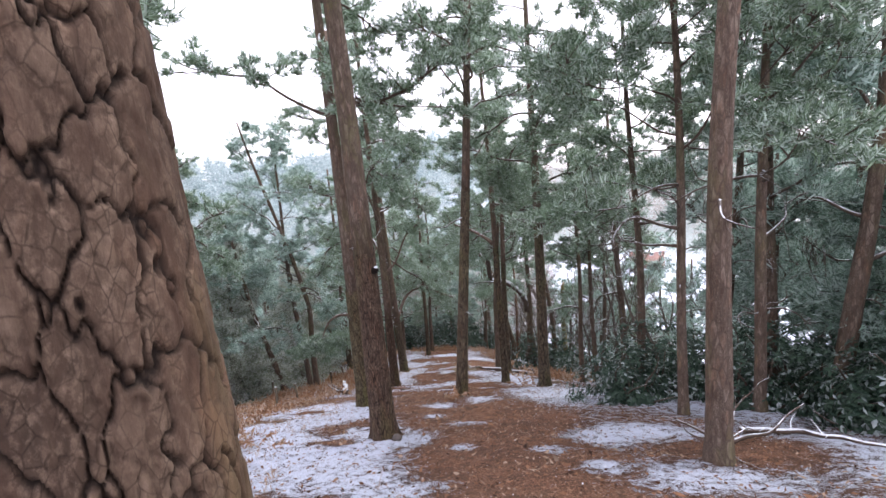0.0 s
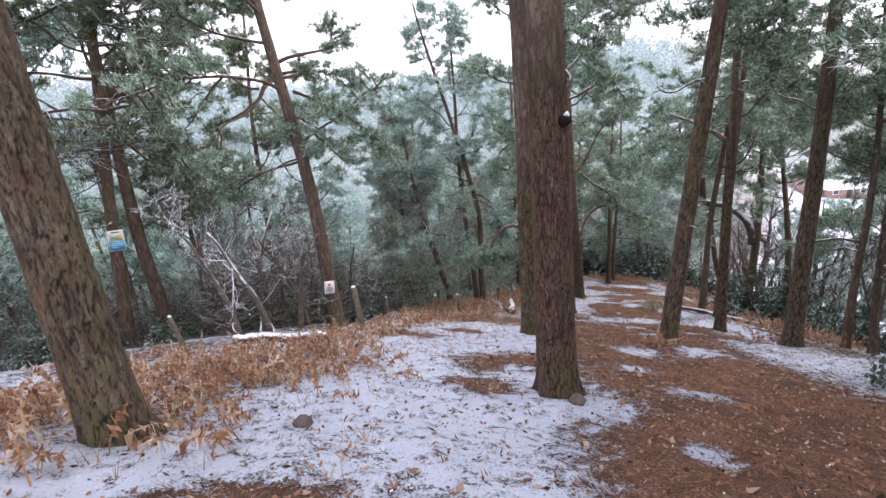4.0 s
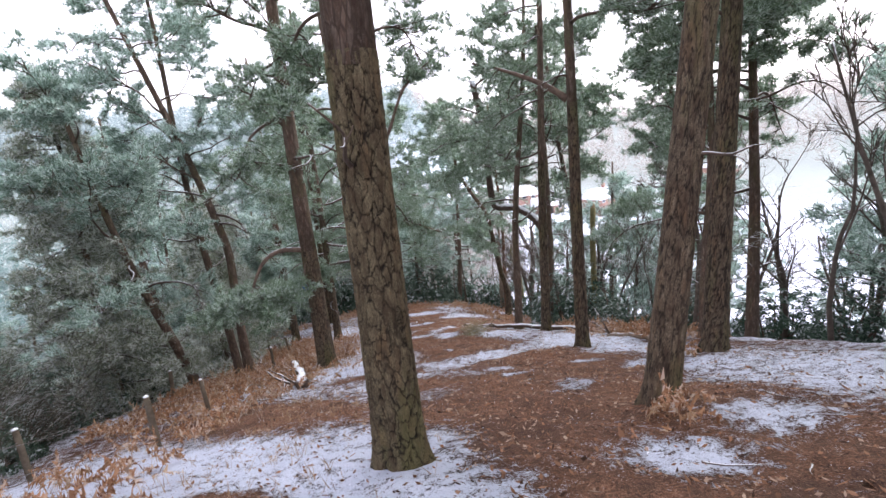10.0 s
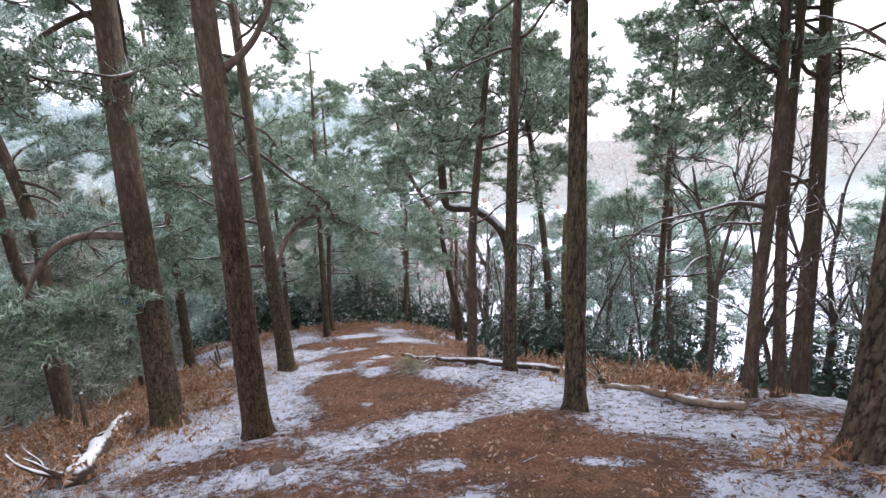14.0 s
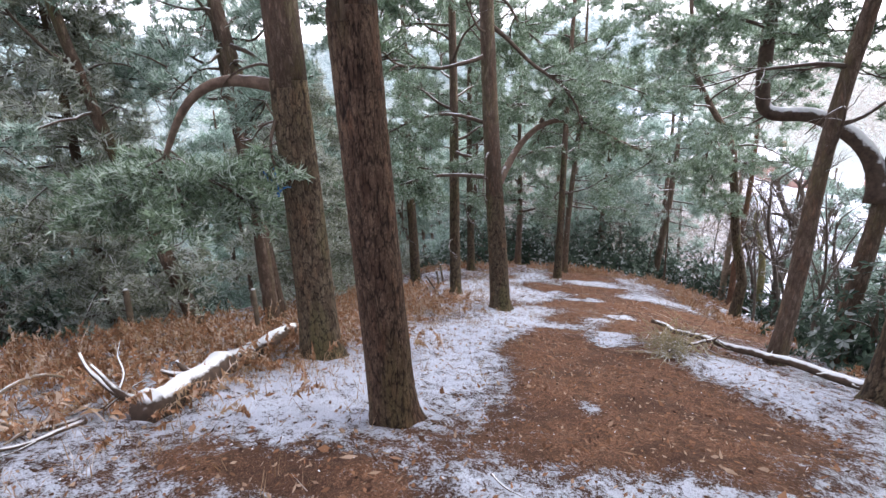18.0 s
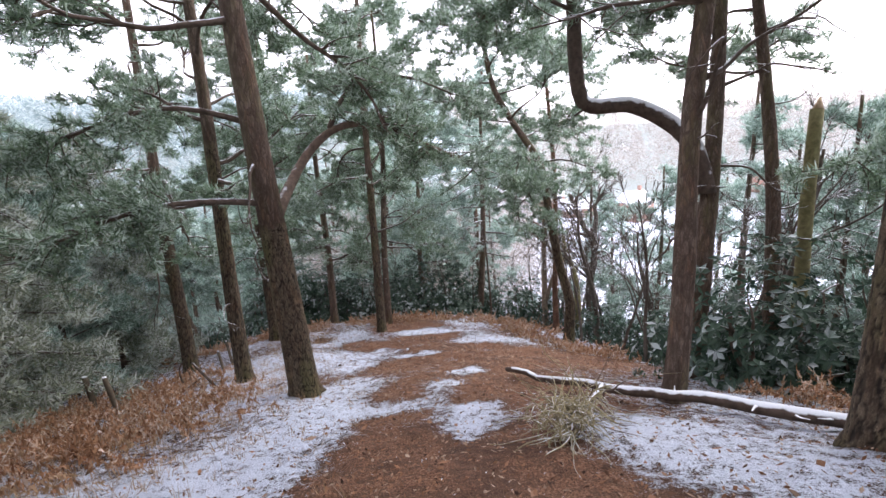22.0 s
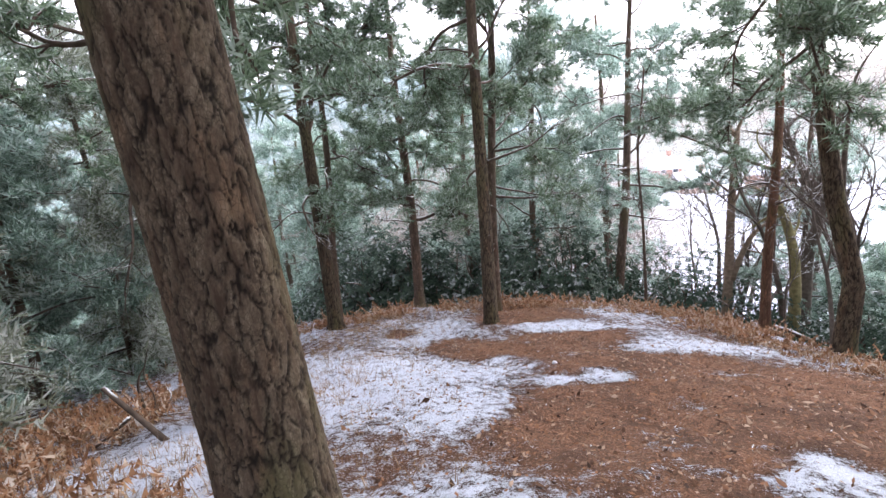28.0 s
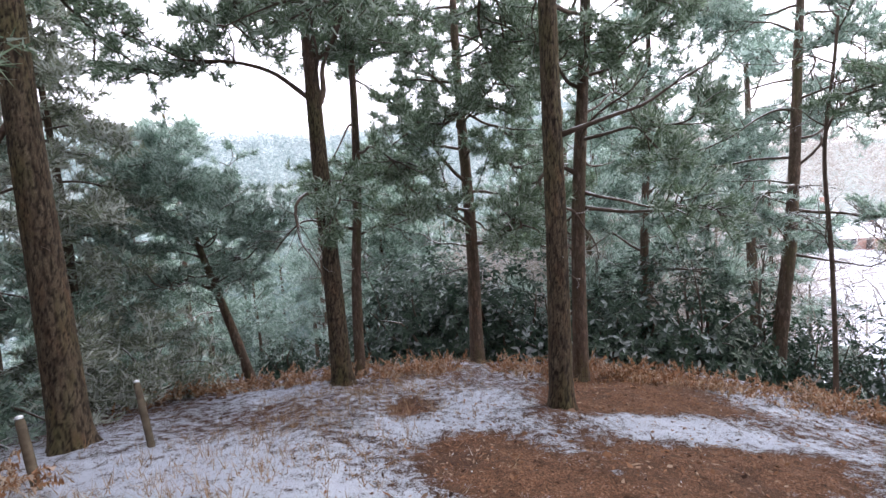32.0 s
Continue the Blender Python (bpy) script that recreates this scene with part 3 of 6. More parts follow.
def pine(x, y, r, h, lean=(0, 0), bare=0.45, spread=3.0, limbs=10, near=False, mat=None, leaf=None, label="", seed=1, via=(), droop=0.04,
         density=1.0, stubs=9, sway=0.10, size=0.19, count=10, extra=None, name="pine_tree", upto=6.5, skip=None):
    """A Scots pine: tapered trunk, crooked limbs from part of its height up, twigs with needle tufts, dead stubs below."""
    rng = np.random.default_rng(seed)
    root = new(name)
    root.location = (x, y, at(x, y))
    tagged(root, label or "tall Scots pine with brown plated bark on the snowy ridge", "tree", "pine trees of the ridge")
    limbs, spread, bare = int(limbs * 1.6), spread * 1.18, bare - 0.04
    line = trunk_line(rng, h, lean, 0.025 if near else sway, via)
    if near:
        near_trunk("trunk", root, line, h, r, rng, upto, *{1: (72, 0.036, 15, 4.0, 0.7), 2: (120, 0.026, 15, 4.6, 0.7, (0.07, 0.12)), 3: (330, 0.0075, 10.5, 4.8, 1.0, (0.05, 0.06), bark_dark), 4: (260, 0.0115, 11.0, 5.6, 0.95, (0.085, 0.07), bark_olive),
                                                                       5: (232, 0.0125, 14.0, 6.0, 0.7, (0.07, 0.12)), 6: (232, 0.0125, 20.0, 5.5, 0.5, (0.07, 0.16), bark_dark)}[int(near)])
    else:
        plain_trunk(root, line, h, r, mat or bark_mid, 16, rng)
    twigs, tufts = Buf(), Buf()
    lv = lambda z: np.array([np.interp(z, line[:, 2], line[:, 0]), np.interp(z, line[:, 2], line[:, 1]), z])  # noqa: E731
    az0 = rng.uniform(0, 6.28)
    for k in range(limbs):
        f = bare + (0.98 - bare) * (k + rng.uniform(0, 0.8)) / limbs
        z = h * f
        az = az0 + k * 2.4 + rng.normal(0, 0.4)
        if skip and any(abs((az - a + math.pi) % (2 * math.pi) - math.pi) < w and z < zz for a, w, zz in skip):
            continue
        shape = math.sqrt(max(0.08, 1 - ((f - bare) / (1.02 - bare)) ** 1.7))
        ln = spread * shape * rng.uniform(0.7, 1.15)
        way = (math.cos(az), math.sin(az), rng.uniform(-0.05, 0.45) + 0.5 * (f - bare))
        rb = float(trunk_radius(np.array(z), h, r)) * rng.uniform(0.28, 0.42)
        pts = crooked(rng, lv(z), way, ln, 9, 0.27, droop)
        branch(root, pts, rb, "limb", limb_bark, 7 if near else 5)
        spray(twigs, tufts, rng, pts, rb, max(3, int((6 + 3.2 * ln) * density)), 0.85 * (0.6 + 0.14 * ln), max(3, int(15 * density)), size, 0.38, droop, count)
        if rng.random() < 0.6:
            sub, e = along(pts, np.array([rng.uniform(0.3, 0.6)]))
            way2 = e[0] / np.linalg.norm(e[0]) + rng.normal(0, 0.6, 3)
            pts2 = crooked(rng, sub[0], way2, ln * 0.55, 6, 0.25, droop)
            branch(root, pts2, rb * 0.55, "limb", limb_bark, 5)
            spray(twigs, tufts, rng, pts2, rb * 0.5, max(3, int(9 * density)), 0.75, max(3, int(15 * density)), size, 0.15, droop, count)
    for k in range(stubs):
        z = h * rng.uniform(0.12, bare + 0.1)
        az = rng.uniform(0, 6.28)
        rt = float(trunk_radius(np.array(z), h, r))
        ln = rng.uniform(0.2, 1.0) ** 1.5 * (3.2 if z > 0.25 * h else 1.2)
        pts = crooked(rng, lv(z) + np.array([math.cos(az), math.sin(az), 0]) * rt * 0.7, (math.cos(az), math.sin(az), rng.uniform(-0.3, 0.5)), ln, 7, 0.3)
        branch(root, pts, 0.012 + 0.012 * ln, "dead_branch", limb_bark, 5)
        for _ in range(int(ln * 3)):
            q, e = along(pts, rng.uniform(0.25, 0.95, 1))
            tube(twigs, crooked(rng, q[0], e[0] / np.linalg.norm(e[0]) + rng.normal(0, 0.7, 3), ln * rng.uniform(0.2, 0.5), 6, 0.3), np.linspace(0.011, 0.004, 6), 4, False)
    if extra:
        extra(root, rng, lv, twigs, tufts)
    if twigs.n:
        part("twig_work", twigs, limb_bark, root, kind="stuff")
    if tufts.n:
        part("foliage", tufts, leaf or needles_near, root, kind="stuff", smooth=False)
    return root


# ---------------------------------------------------------------- the ground, one sheet
def blob(x, y, cx, cy, rx, ry, turn=0.0):
    c, s = math.cos(radians(turn)), math.sin(radians(turn))
    u, v = (x - cx) * c + (y - cy) * s, -(x - cx) * s + (y - cy) * c
    return np.exp(-((u / rx) ** 2 + (v / ry) ** 2) ** 1.5)


def cover(s, x, y, *where):
    return s + (0.665 - s) * 0.9 * blob(x, y, *where)


def clear(s, x, y, *where):
    return s - (s - 0.16) * 0.9 * blob(x, y, *where)


def snow_cover(x, y):
    """How much snow lies: whole on the open slope, none on the trodden path and under the crowns."""
    d = x - np.interp(y, CREST_X_Y, CREST_X)
    path = np.exp(-((d - 1.9) / 1.7) ** 4)
    s = 0.51 - 0.31 * path + 0.10 * np.sin(0.9 * x + 0.5 * y) * np.sin(0.7 * y - 0.4 * x)
    s = cover(s, x, y, -2.31, 8.46, 2.19, 4.77, -19)
    s = clear(s, x, y, 0.87, 6.86, 0.99, 3.28, -17)
    s = cover(s, x, y, 0.14, 6.95, 0.23, 0.48, -22)
    s = cover(s, x, y, 1.44, 6.42, 0.25, 0.34, 23)
    s = cover(s, x, y, 3.39, 7.46, 1.17, 0.67, -17)
    s = cover(s, x, y, 2.75, 4.89, 1.18, 0.75, -4)
    s = clear(s, x, y, 3.94, 6.16, 1.19, 0.88, -22)
    s = cover(s, x, y, -3.68, 8.86, 1.30, 2.28, 23)
    s = cover(s, x, y, -1.42, 6.41, 1.18, 2.15, 28)
    s = cover(s, x, y, -4.06, 4.65, 2.02, 0.50, 18)
    s = cover(s, x, y, -3.01, 3.58, 1.10, 0.34, 23)
    s = clear(s, x, y, -2.71, 4.90, 0.66, 0.27, 20)
    s = clear(s, x, y, -3.66, 3.86, 1.21, 0.34, 26)
    s = clear(s, x, y, -1.46, 4.75, 0.32, 0.31, 19)
    s = cover(s, x, y, -0.67, 5.08, 1.00, 0.43, 30)
    s = clear(s, x, y, -0.76, 4.25, 0.74, 0.19, 27)
    s = clear(s, x, y, 0.67, 6.39, 1.28, 1.97, 25)
    s = clear(s, x, y, 0.33, 10.02, 1.32, 2.45, 41)
    s = cover(s, x, y, 0.15, 7.12, 0.23, 0.40, 28)
    s = cover(s, x, y, 1.44, 6.63, 0.37, 0.32, 36)
    s = cover(s, x, y, 2.67, 7.82, 1.03, 0.75, 28)
    s = cover(s, x, y, 1.84, 5.39, 0.35, 0.37, 25)
    s = cover(s, x, y, -4.13, 9.59, 1.32, 3.18, 18)
    s = cover(s, x, y, -4.93, 15.78, 2.48, 4.08, 17)
    s = clear(s, x, y, -2.46, 9.75, 0.82, 0.38, 21)
    s = clear(s, x, y, -2.33, 8.51, 0.47, 0.56, 30)
    s = cover(s, x, y, -2.88, 7.08, 1.18, 0.80, 19)
    s = cover(s, x, y, -0.98, 8.14, 0.69, 0.57, 15)
    s = clear(s, x, y, 0.88, 9.96, 1.53, 1.62, 27)
    s = cover(s, x, y, 0.37, 9.30, 0.54, 0.48, 29)
    s = cover(s, x, y, 3.21, 14.74, 1.77, 3.71, 31)
    s = clear(s, x, y, -0.20, 18.60, 1.76, 3.82, 50)
    s = cover(s, x, y, -0.38, 10.46, 0.42, 0.26, 38)
    s = clear(s, x, y, -2.49, 10.42, 0.89, 0.62, 35)
    s = cover(s, x, y, -2.13, 9.80, 0.30, 0.22, 35)
    s = cover(s, x, y, -3.57, 9.00, 0.81, 0.61, 40)
    s = cover(s, x, y, -4.98, 13.00, 3.01, 3.38, 34)
    s = cover(s, x, y, -2.59, 12.46, 1.49, 1.08, -17)
    s = clear(s, x, y, -5.19, 12.14, 0.88, 0.45, -16)
    s = cover(s, x, y, -6.00, 15.04, 2.77, 1.54, -32)
    s = cover(s, x, y, -4.09, 15.05, 2.07, 1.36, -37)
    s = clear(s, x, y, -4.99, 17.76, 3.41, 1.23, -42)
    s = clear(s, x, y, -4.36, 13.39, 0.67, 0.21, -20)
    s = clear(s, x, y, -1.25, 13.73, 0.64, 1.34, -12)
    s = clear(s, x, y, -1.03, 11.74, 0.57, 0.76, -1)
    s = cover(s, x, y, -0.41, 19.34, 1.38, 1.21, -30)
    s = cover(s, x, y, 0.06, 15.52, 0.42, 0.73, -35)
    s = cover(s, x, y, -0.27, 12.47, 0.53, 0.40, -8)
    s = cover(s, x, y, 0.95, 12.93, 0.58, 0.51, -14)
    s = clear(s, x, y, 0.89, 18.62, 1.34, 0.97, -58)
    s = clear(s, x, y, -1.40, 15.51, 1.10, 1.30, -49)
    s = clear(s, x, y, -2.08, 18.35, 1.11, 0.39, -34)
    s = clear(s, x, y, -1.52, 22.81, 1.23, 2.03, -34)
    s = clear(s, x, y, -0.00, 19.80, 1.45, 1.00, -38)
    s = clear(s, x, y, 0.78, 17.54, 1.14, 1.19, -34)
    s = cover(s, x, y, -3.07, 19.20, 0.75, 0.43, -41)
    s = cover(s, x, y, -2.30, 19.72, 0.95, 0.48, -38)
    s = cover(s, x, y, -1.21, 20.62, 0.83, 0.64, -21)
    s = cover(s, x, y, 0.01, 21.08, 0.82, 0.51, -34)
    s = cover(s, x, y, 1.58, 21.91, 0.93, 0.64, -17)
    s = cover(s, x, y, 2.98, 22.29, 0.72, 0.40, -39)
    s = cover(s, x, y, -0.14, 17.73, 0.33, 0.63, -34)
    s = cover(s, x, y, -0.11, 19.08, 0.37, 0.29, -16)
    s = cover(s, x, y, 1.44, 18.13, 0.49, 0.18, -45)
    s = cover(s, x, y, 2.16, 16.98, 0.55, 0.48, -48)
    s = cover(s, x, y, 2.63, 16.01, 0.55, 0.48, -26)
    s = cover(s, x, y, -3.58, 22.62, 1.96, 1.86, -39)
    s = cover(s, x, y, -2.39, 27.56, 1.63, 6.36, -51)
    s = cover(s, x, y, 3.64, 18.99, 1.22, 0.67, -37)
    s = cover(s, x, y, 3.33, 20.05, 0.64, 1.05, -34)
    s = cover(s, x, y, -3.87, 23.53, 0.74, 1.02, 0)
    s = cover(s, x, y, -3.01, 26.29, 1.10, 3.04, -19)
    s = cover(s, x, y, -3.76, 21.45, 0.96, 0.42, -8)
    s = clear(s, x, y, -2.88, 20.51, 1.07, 0.27, 1)
    s = clear(s, x, y, -0.66, 24.21, 1.04, 3.46, 6)
    s = clear(s, x, y, 0.51, 29.73, 1.20, 5.16, 21)
    s = cover(s, x, y, -1.41, 28.81, 0.67, 1.11, -5)
    s = cover(s, x, y, -0.12, 30.01, 0.58, 0.74, 16)
    s = cover(s, x, y, 0.35, 21.08, 1.88, 0.62, 5)
    s = cover(s, x, y, 3.29, 22.77, 1.79, 1.39, 13)
    s = cover(s, x, y, 1.66, 24.22, 0.62, 0.63, 3)
    s = cover(s, x, y, -3.79, 22.78, 0.63, 1.20, 17)
    s = cover(s, x, y, -2.63, 24.18, 0.75, 2.17, 18)
    s = cover(s, x, y, -2.79, 30.28, 1.20, 3.36, 46)
    s = clear(s, x, y, -0.50, 25.71, 1.35, 3.53, 24)
    s = cover(s, x, y, -1.14, 28.54, 0.66, 0.71, 22)
    s = cover(s, x, y, -0.14, 27.62, 0.46, 0.22, 17)
    s = cover(s, x, y, -0.76, 22.91, 0.19, 0.24, 18)
    s = cover(s, x, y, 1.90, 26.19, 1.05, 2.09, 31)
    s = cover(s, x, y, -2.56, 26.28, 0.61, 0.89, -36)
    s = cover(s, x, y, -2.21, 28.50, 0.67, 2.04, -31)
    s = cover(s, x, y, -1.77, 32.07, 0.82, 2.92, -43)
    s = cover(s, x, y, -0.11, 27.84, 0.53, 0.67, -34)
    s = cover(s, x, y, -1.13, 28.99, 0.74, 0.49, -44)
    s = cover(s, x, y, 0.03, 30.93, 0.57, 1.01, -52)
    s = cover(s, x, y, 1.77, 25.41, 0.94, 0.87, -34)
    s = clear(s, x, y, -1.24, 26.01, 0.86, 1.04, -30)
    s = clear(s, x, y, 3.43, 33.82, 2.81, 2.62, 3)
    s = cover(s, x, y, -1.21, 29.04, 0.56, 0.44, -21)
    s = cover(s, x, y, 0.26, 28.06, 0.27, 0.60, 5)
    s = cover(s, x, y, -0.33, 27.18, 0.18, 0.25, 8)
    s = cover(s, x, y, -2.09, 28.72, 0.65, 1.61, -7)
    s = cover(s, x, y, -2.97, 26.67, 0.85, 0.35, -8)
    s = cover(s, x, y, -1.95, 36.66, 1.31, 1.25, -23)
    s = cover(s, x, y, 1.83, 26.32, 0.83, 0.52, 3)
    s = clear(s, x, y, 0.37, 29.87, 0.58, 2.01, 0)
    s = clear(s, x, y, -1.20, 26.84, 0.56, 0.80, 0)
    s = cover(s, x, y, -2.46, 29.09, 0.60, 1.43, 17)
    s = cover(s, x, y, -2.97, 27.85, 0.54, 0.48, 8)
    s = cover(s, x, y, -1.04, 29.21, 0.31, 0.28, -3)
    s = cover(s, x, y, -0.18, 30.51, 0.43, 0.37, 19)
    s = cover(s, x, y, 0.26, 32.10, 0.40, 0.34, 25)
    s = cover(s, x, y, -0.13, 28.33, 0.51, 0.34, 6)
    s = cover(s, x, y, -2.17, 34.54, 0.66, 0.94, 18)
    s = cover(s, x, y, -0.31, 35.79, 0.58, 0.54, 1)
    s = cover(s, x, y, -1.41, 38.04, 0.89, 0.60, -1)
    s = clear(s, x, y, -1.22, 30.21, 0.55, 0.77, -2)
    s = clear(s, x, y, 1.52, 34.64, 2.23, 2.57, 26)
    s = clear(s, x, y, 1.53, 30.38, 0.98, 1.07, 20)
    s = cover(s, x, y, -3.83, 35.89, 1.07, 2.41, -28)
    s = cover(s, x, y, -2.36, 34.13, 0.70, 0.76, -15)
    s = cover(s, x, y, -2.32, 39.16, 1.44, 0.83, -28)
    s = cover(s, x, y, -1.63, 37.51, 0.43, 0.29, -36)
    s = cover(s, x, y, -0.09, 36.01, 0.37, 0.47, -3)
    s = cover(s, x, y, -0.97, 35.92, 0.23, 0.22, -3)
    s = cover(s, x, y, 0.39, 34.31, 0.27, 0.27, -3)
    s = cover(s, x, y, -0.37, 32.41, 0.17, 0.08, -15)
    s = cover(s, x, y, 0.48, 32.25, 0.38, 0.36, 8)
    s = cover(s, x, y, 0.67, 40.67, 1.66, 0.44, -11)
    s = cover(s, x, y, 2.48, 38.31, 1.80, 0.88, 14)
    s = cover(s, x, y, -5.53, 33.67, 1.15, 1.54, -18)
    s = clear(s, x, y, -1.20, 33.41, 0.74, 1.39, -5)
    s = clear(s, x, y, 1.14, 35.48, 1.29, 1.42, 1)
    s = cover(s, x, y, -4.90, 37.20, 2.15, 1.66, -20)
    s = cover(s, x, y, -2.40, 35.08, 0.87, 0.40, -3)
    s = cover(s, x, y, -1.59, 37.57, 0.38, 0.29, -26)
    s = cover(s, x, y, -0.40, 37.51, 0.34, 0.25, -29)
    s = cover(s, x, y, -0.05, 35.95, 0.35, 0.52, -4)
    s = cover(s, x, y, -0.97, 35.75, 0.24, 0.24, -7)
    s = cover(s, x, y, 0.09, 40.67, 1.25, 0.54, -11)
    s = cover(s, x, y, 1.73, 38.36, 0.81, 0.42, -13)
    s = cover(s, x, y, 1.84, 36.29, 0.53, 0.31, -5)
    s = clear(s, x, y, -2.68, 39.11, 0.79, 0.56, -26)
    s = clear(s, x, y, 1.20, 36.92, 1.61, 0.84, 3)
    s = clear(s, x, y, -0.72, 34.90, 0.49, 0.56, -18)
    s = cover(s, x, y, -5.96, 37.88, 1.53, 1.24, 3)
    s = cover(s, x, y, -3.74, 39.69, 0.68, 0.50, 20)
    s = cover(s, x, y, -3.03, 41.35, 0.60, 0.76, 3)
    s = cover(s, x, y, -4.97, 43.04, 0.43, 0.70, -14)
    s = clear(s, x, y, -4.23, 40.96, 0.39, 0.65, 12)
    s = clear(s, x, y, -2.51, 38.89, 0.59, 0.85, 1)
    s = cover(s, x, y, -0.28, 40.78, 1.65, 0.83, 22)
    s = clear(s, x, y, 0.17, 39.32, 1.17, 0.64, 24)
    s = clear(s, x, y, -1.7, 38.2, 1.5, 0.8, -15)
    s = clear(s, x, y, -1.25, 28.35, 0.75, 0.5, 20)
    s = cover(s, x, y, -1.71, 37.60, 0.34, 0.26, 0)
    s = cover(s, x, y, -0.09, 36.03, 0.36, 0.40, 20)
    s = cover(s, x, y, -0.89, 35.93, 0.34, 0.20, 10)
    s = cover(s, x, y, 0.71, 32.44, 0.28, 0.5, 15)
    s = cover(s, x, y, -0.09, 28.35, 0.5, 0.32, 20)
    s = cover(s, x, y, -0.24, 17.58, 0.24, 0.22, 0)
    s = cover(s, x, y, 0.23, 16.29, 0.3, 0.2, 0)
    wide = np.hypot(x + 1, y - 24)
    field = 1 / (1 + np.exp(-(wide - 45) / 6)) / (1 + np.exp((wide - 128) / 5)) * 1 / (1 + np.exp(-(x - 8) / 4))
    woods = 1 / (1 + np.exp(-(wide - 40) / 5)) * (1 - field)
    return s * (1 - field) * (1 - woods) + 1.2 * field + 0.22 * woods * (1 - field)


def steps(lo, hi, fine, far_lo, far_hi):
    core = np.arange(lo, hi, fine)
    up = [hi]
    while up[-1] < far_hi:
        up.append(up[-1] + max(fine, 0.07 * (up[-1] - hi) + fine * 1.3))
    down = [lo]
    while down[-1] > far_lo:
        down.append(down[-1] - max(fine, 0.07 * (lo - down[-1]) + fine * 1.3))
    return np.concatenate([down[:0:-1], core, up])


gx, gy = steps(-8.0, 7.0, 0.12, -900, 900), steps(0.2, 48, 0.12, -300, 1200)
GX, GY = np.meshgrid(gx, gy)
GZ = land(GX, GY)
ni, nj = GX.shape
ii, jj = np.meshgrid(np.arange(ni - 1), np.arange(nj - 1), indexing="ij")
k0 = (ii * nj + jj).ravel()
gb = Buf()
gb.add(np.stack([GX, GY, GZ], -1).reshape(-1, 3), np.stack([k0, k0 + 1, k0 + nj + 1, k0 + nj], 1))
gm = gb.mesh("ground")
gm.attributes.new("snow", "FLOAT", "POINT").data.foreach_set("value", snow_cover(GX, GY).ravel().astype(np.float32))
# How much of the haze colour the ground takes, from about 40 m out.
far_off = 1 / (1 + np.exp(-(np.hypot(GX + 1, GY - 24) - 40) / 4))
gm.attributes.new("far_haze", "FLOAT", "POINT").data.foreach_set("value", far_off.ravel().astype(np.float32))
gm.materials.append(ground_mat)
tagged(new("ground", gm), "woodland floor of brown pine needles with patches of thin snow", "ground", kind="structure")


# ---------------------------------------------------------------- the pines of the ridge
def world_limb(root, rng, twigs, tufts, pts, r, leafy=0.4, twig=0.9, n=26, name="limb", mat=None, taper=0.3, size=0.16, droop=0.10):
    """A limb through given places, with needles on its outer part."""
    pts = np.asarray(pts, float) - np.asarray(root.location)
    branch(root, pts, r, name, mat or limb_bark, 9, taper, 4)
    if n:
        spray(twigs, tufts, rng, pts, r * 0.4, n, twig, 17, size, leafy, droop, 11)


def snowy_limb(root, rng, lv, twigs, tufts):
    world_limb(root, rng, twigs, tufts, [(2.43, 20.85, -1.2), (2.02, 21.06, -0.83), (1.48, 21.29, -0.55), (1.01, 21.46, -0.33), (0.3, 21.7, -0.1)], 0.085, 0.75, 0.6, 8, mat=limb_snowy)


def hooked_limb(root, rng, lv, twigs, tufts):
    world_limb(root, rng, twigs, tufts, [(-4.7, 23.7, -4.75), (-5.46, 23.49, -4.58), (-5.92, 23.32, -4.85), (-6.19, 23.2, -5.36), (-6.36, 23.13, -5.8)], 0.085, 0.8, 0.8, 8, mat=limb_snowy)
    world_limb(root, rng, twigs, tufts, [(-4.75, 23.6, -5.0), (-4.85, 23.4, -5.4), (-4.78, 23.38, -5.75)], 0.03, 0.3, 0.4, 5)
    world_limb(root, rng, twigs, tufts, [(-4.6, 23.75, -1.7), (-4.54, 23.77, -1.44), (-4.82, 23.69, -1.08), (-5.14, 23.59, -0.74), (-5.48, 23.47, -0.53)], 0.06, 0.6, 0.6, 12)
    for k in range(7):
        a = k * 0.9
        end = (-6.7 + 1.2 * math.cos(a), 23.7 + 1.1 * math.sin(a), -6.35 + 0.25 * math.sin(2 * a))
        world_limb(root, rng, twigs, tufts, [(-6.3, 23.15, -5.7), (-6.3 + 0.7 * math.cos(a), 23.4 + 0.6 * math.sin(a), -5.95), end], 0.03, 0.1, 0.6, 17)


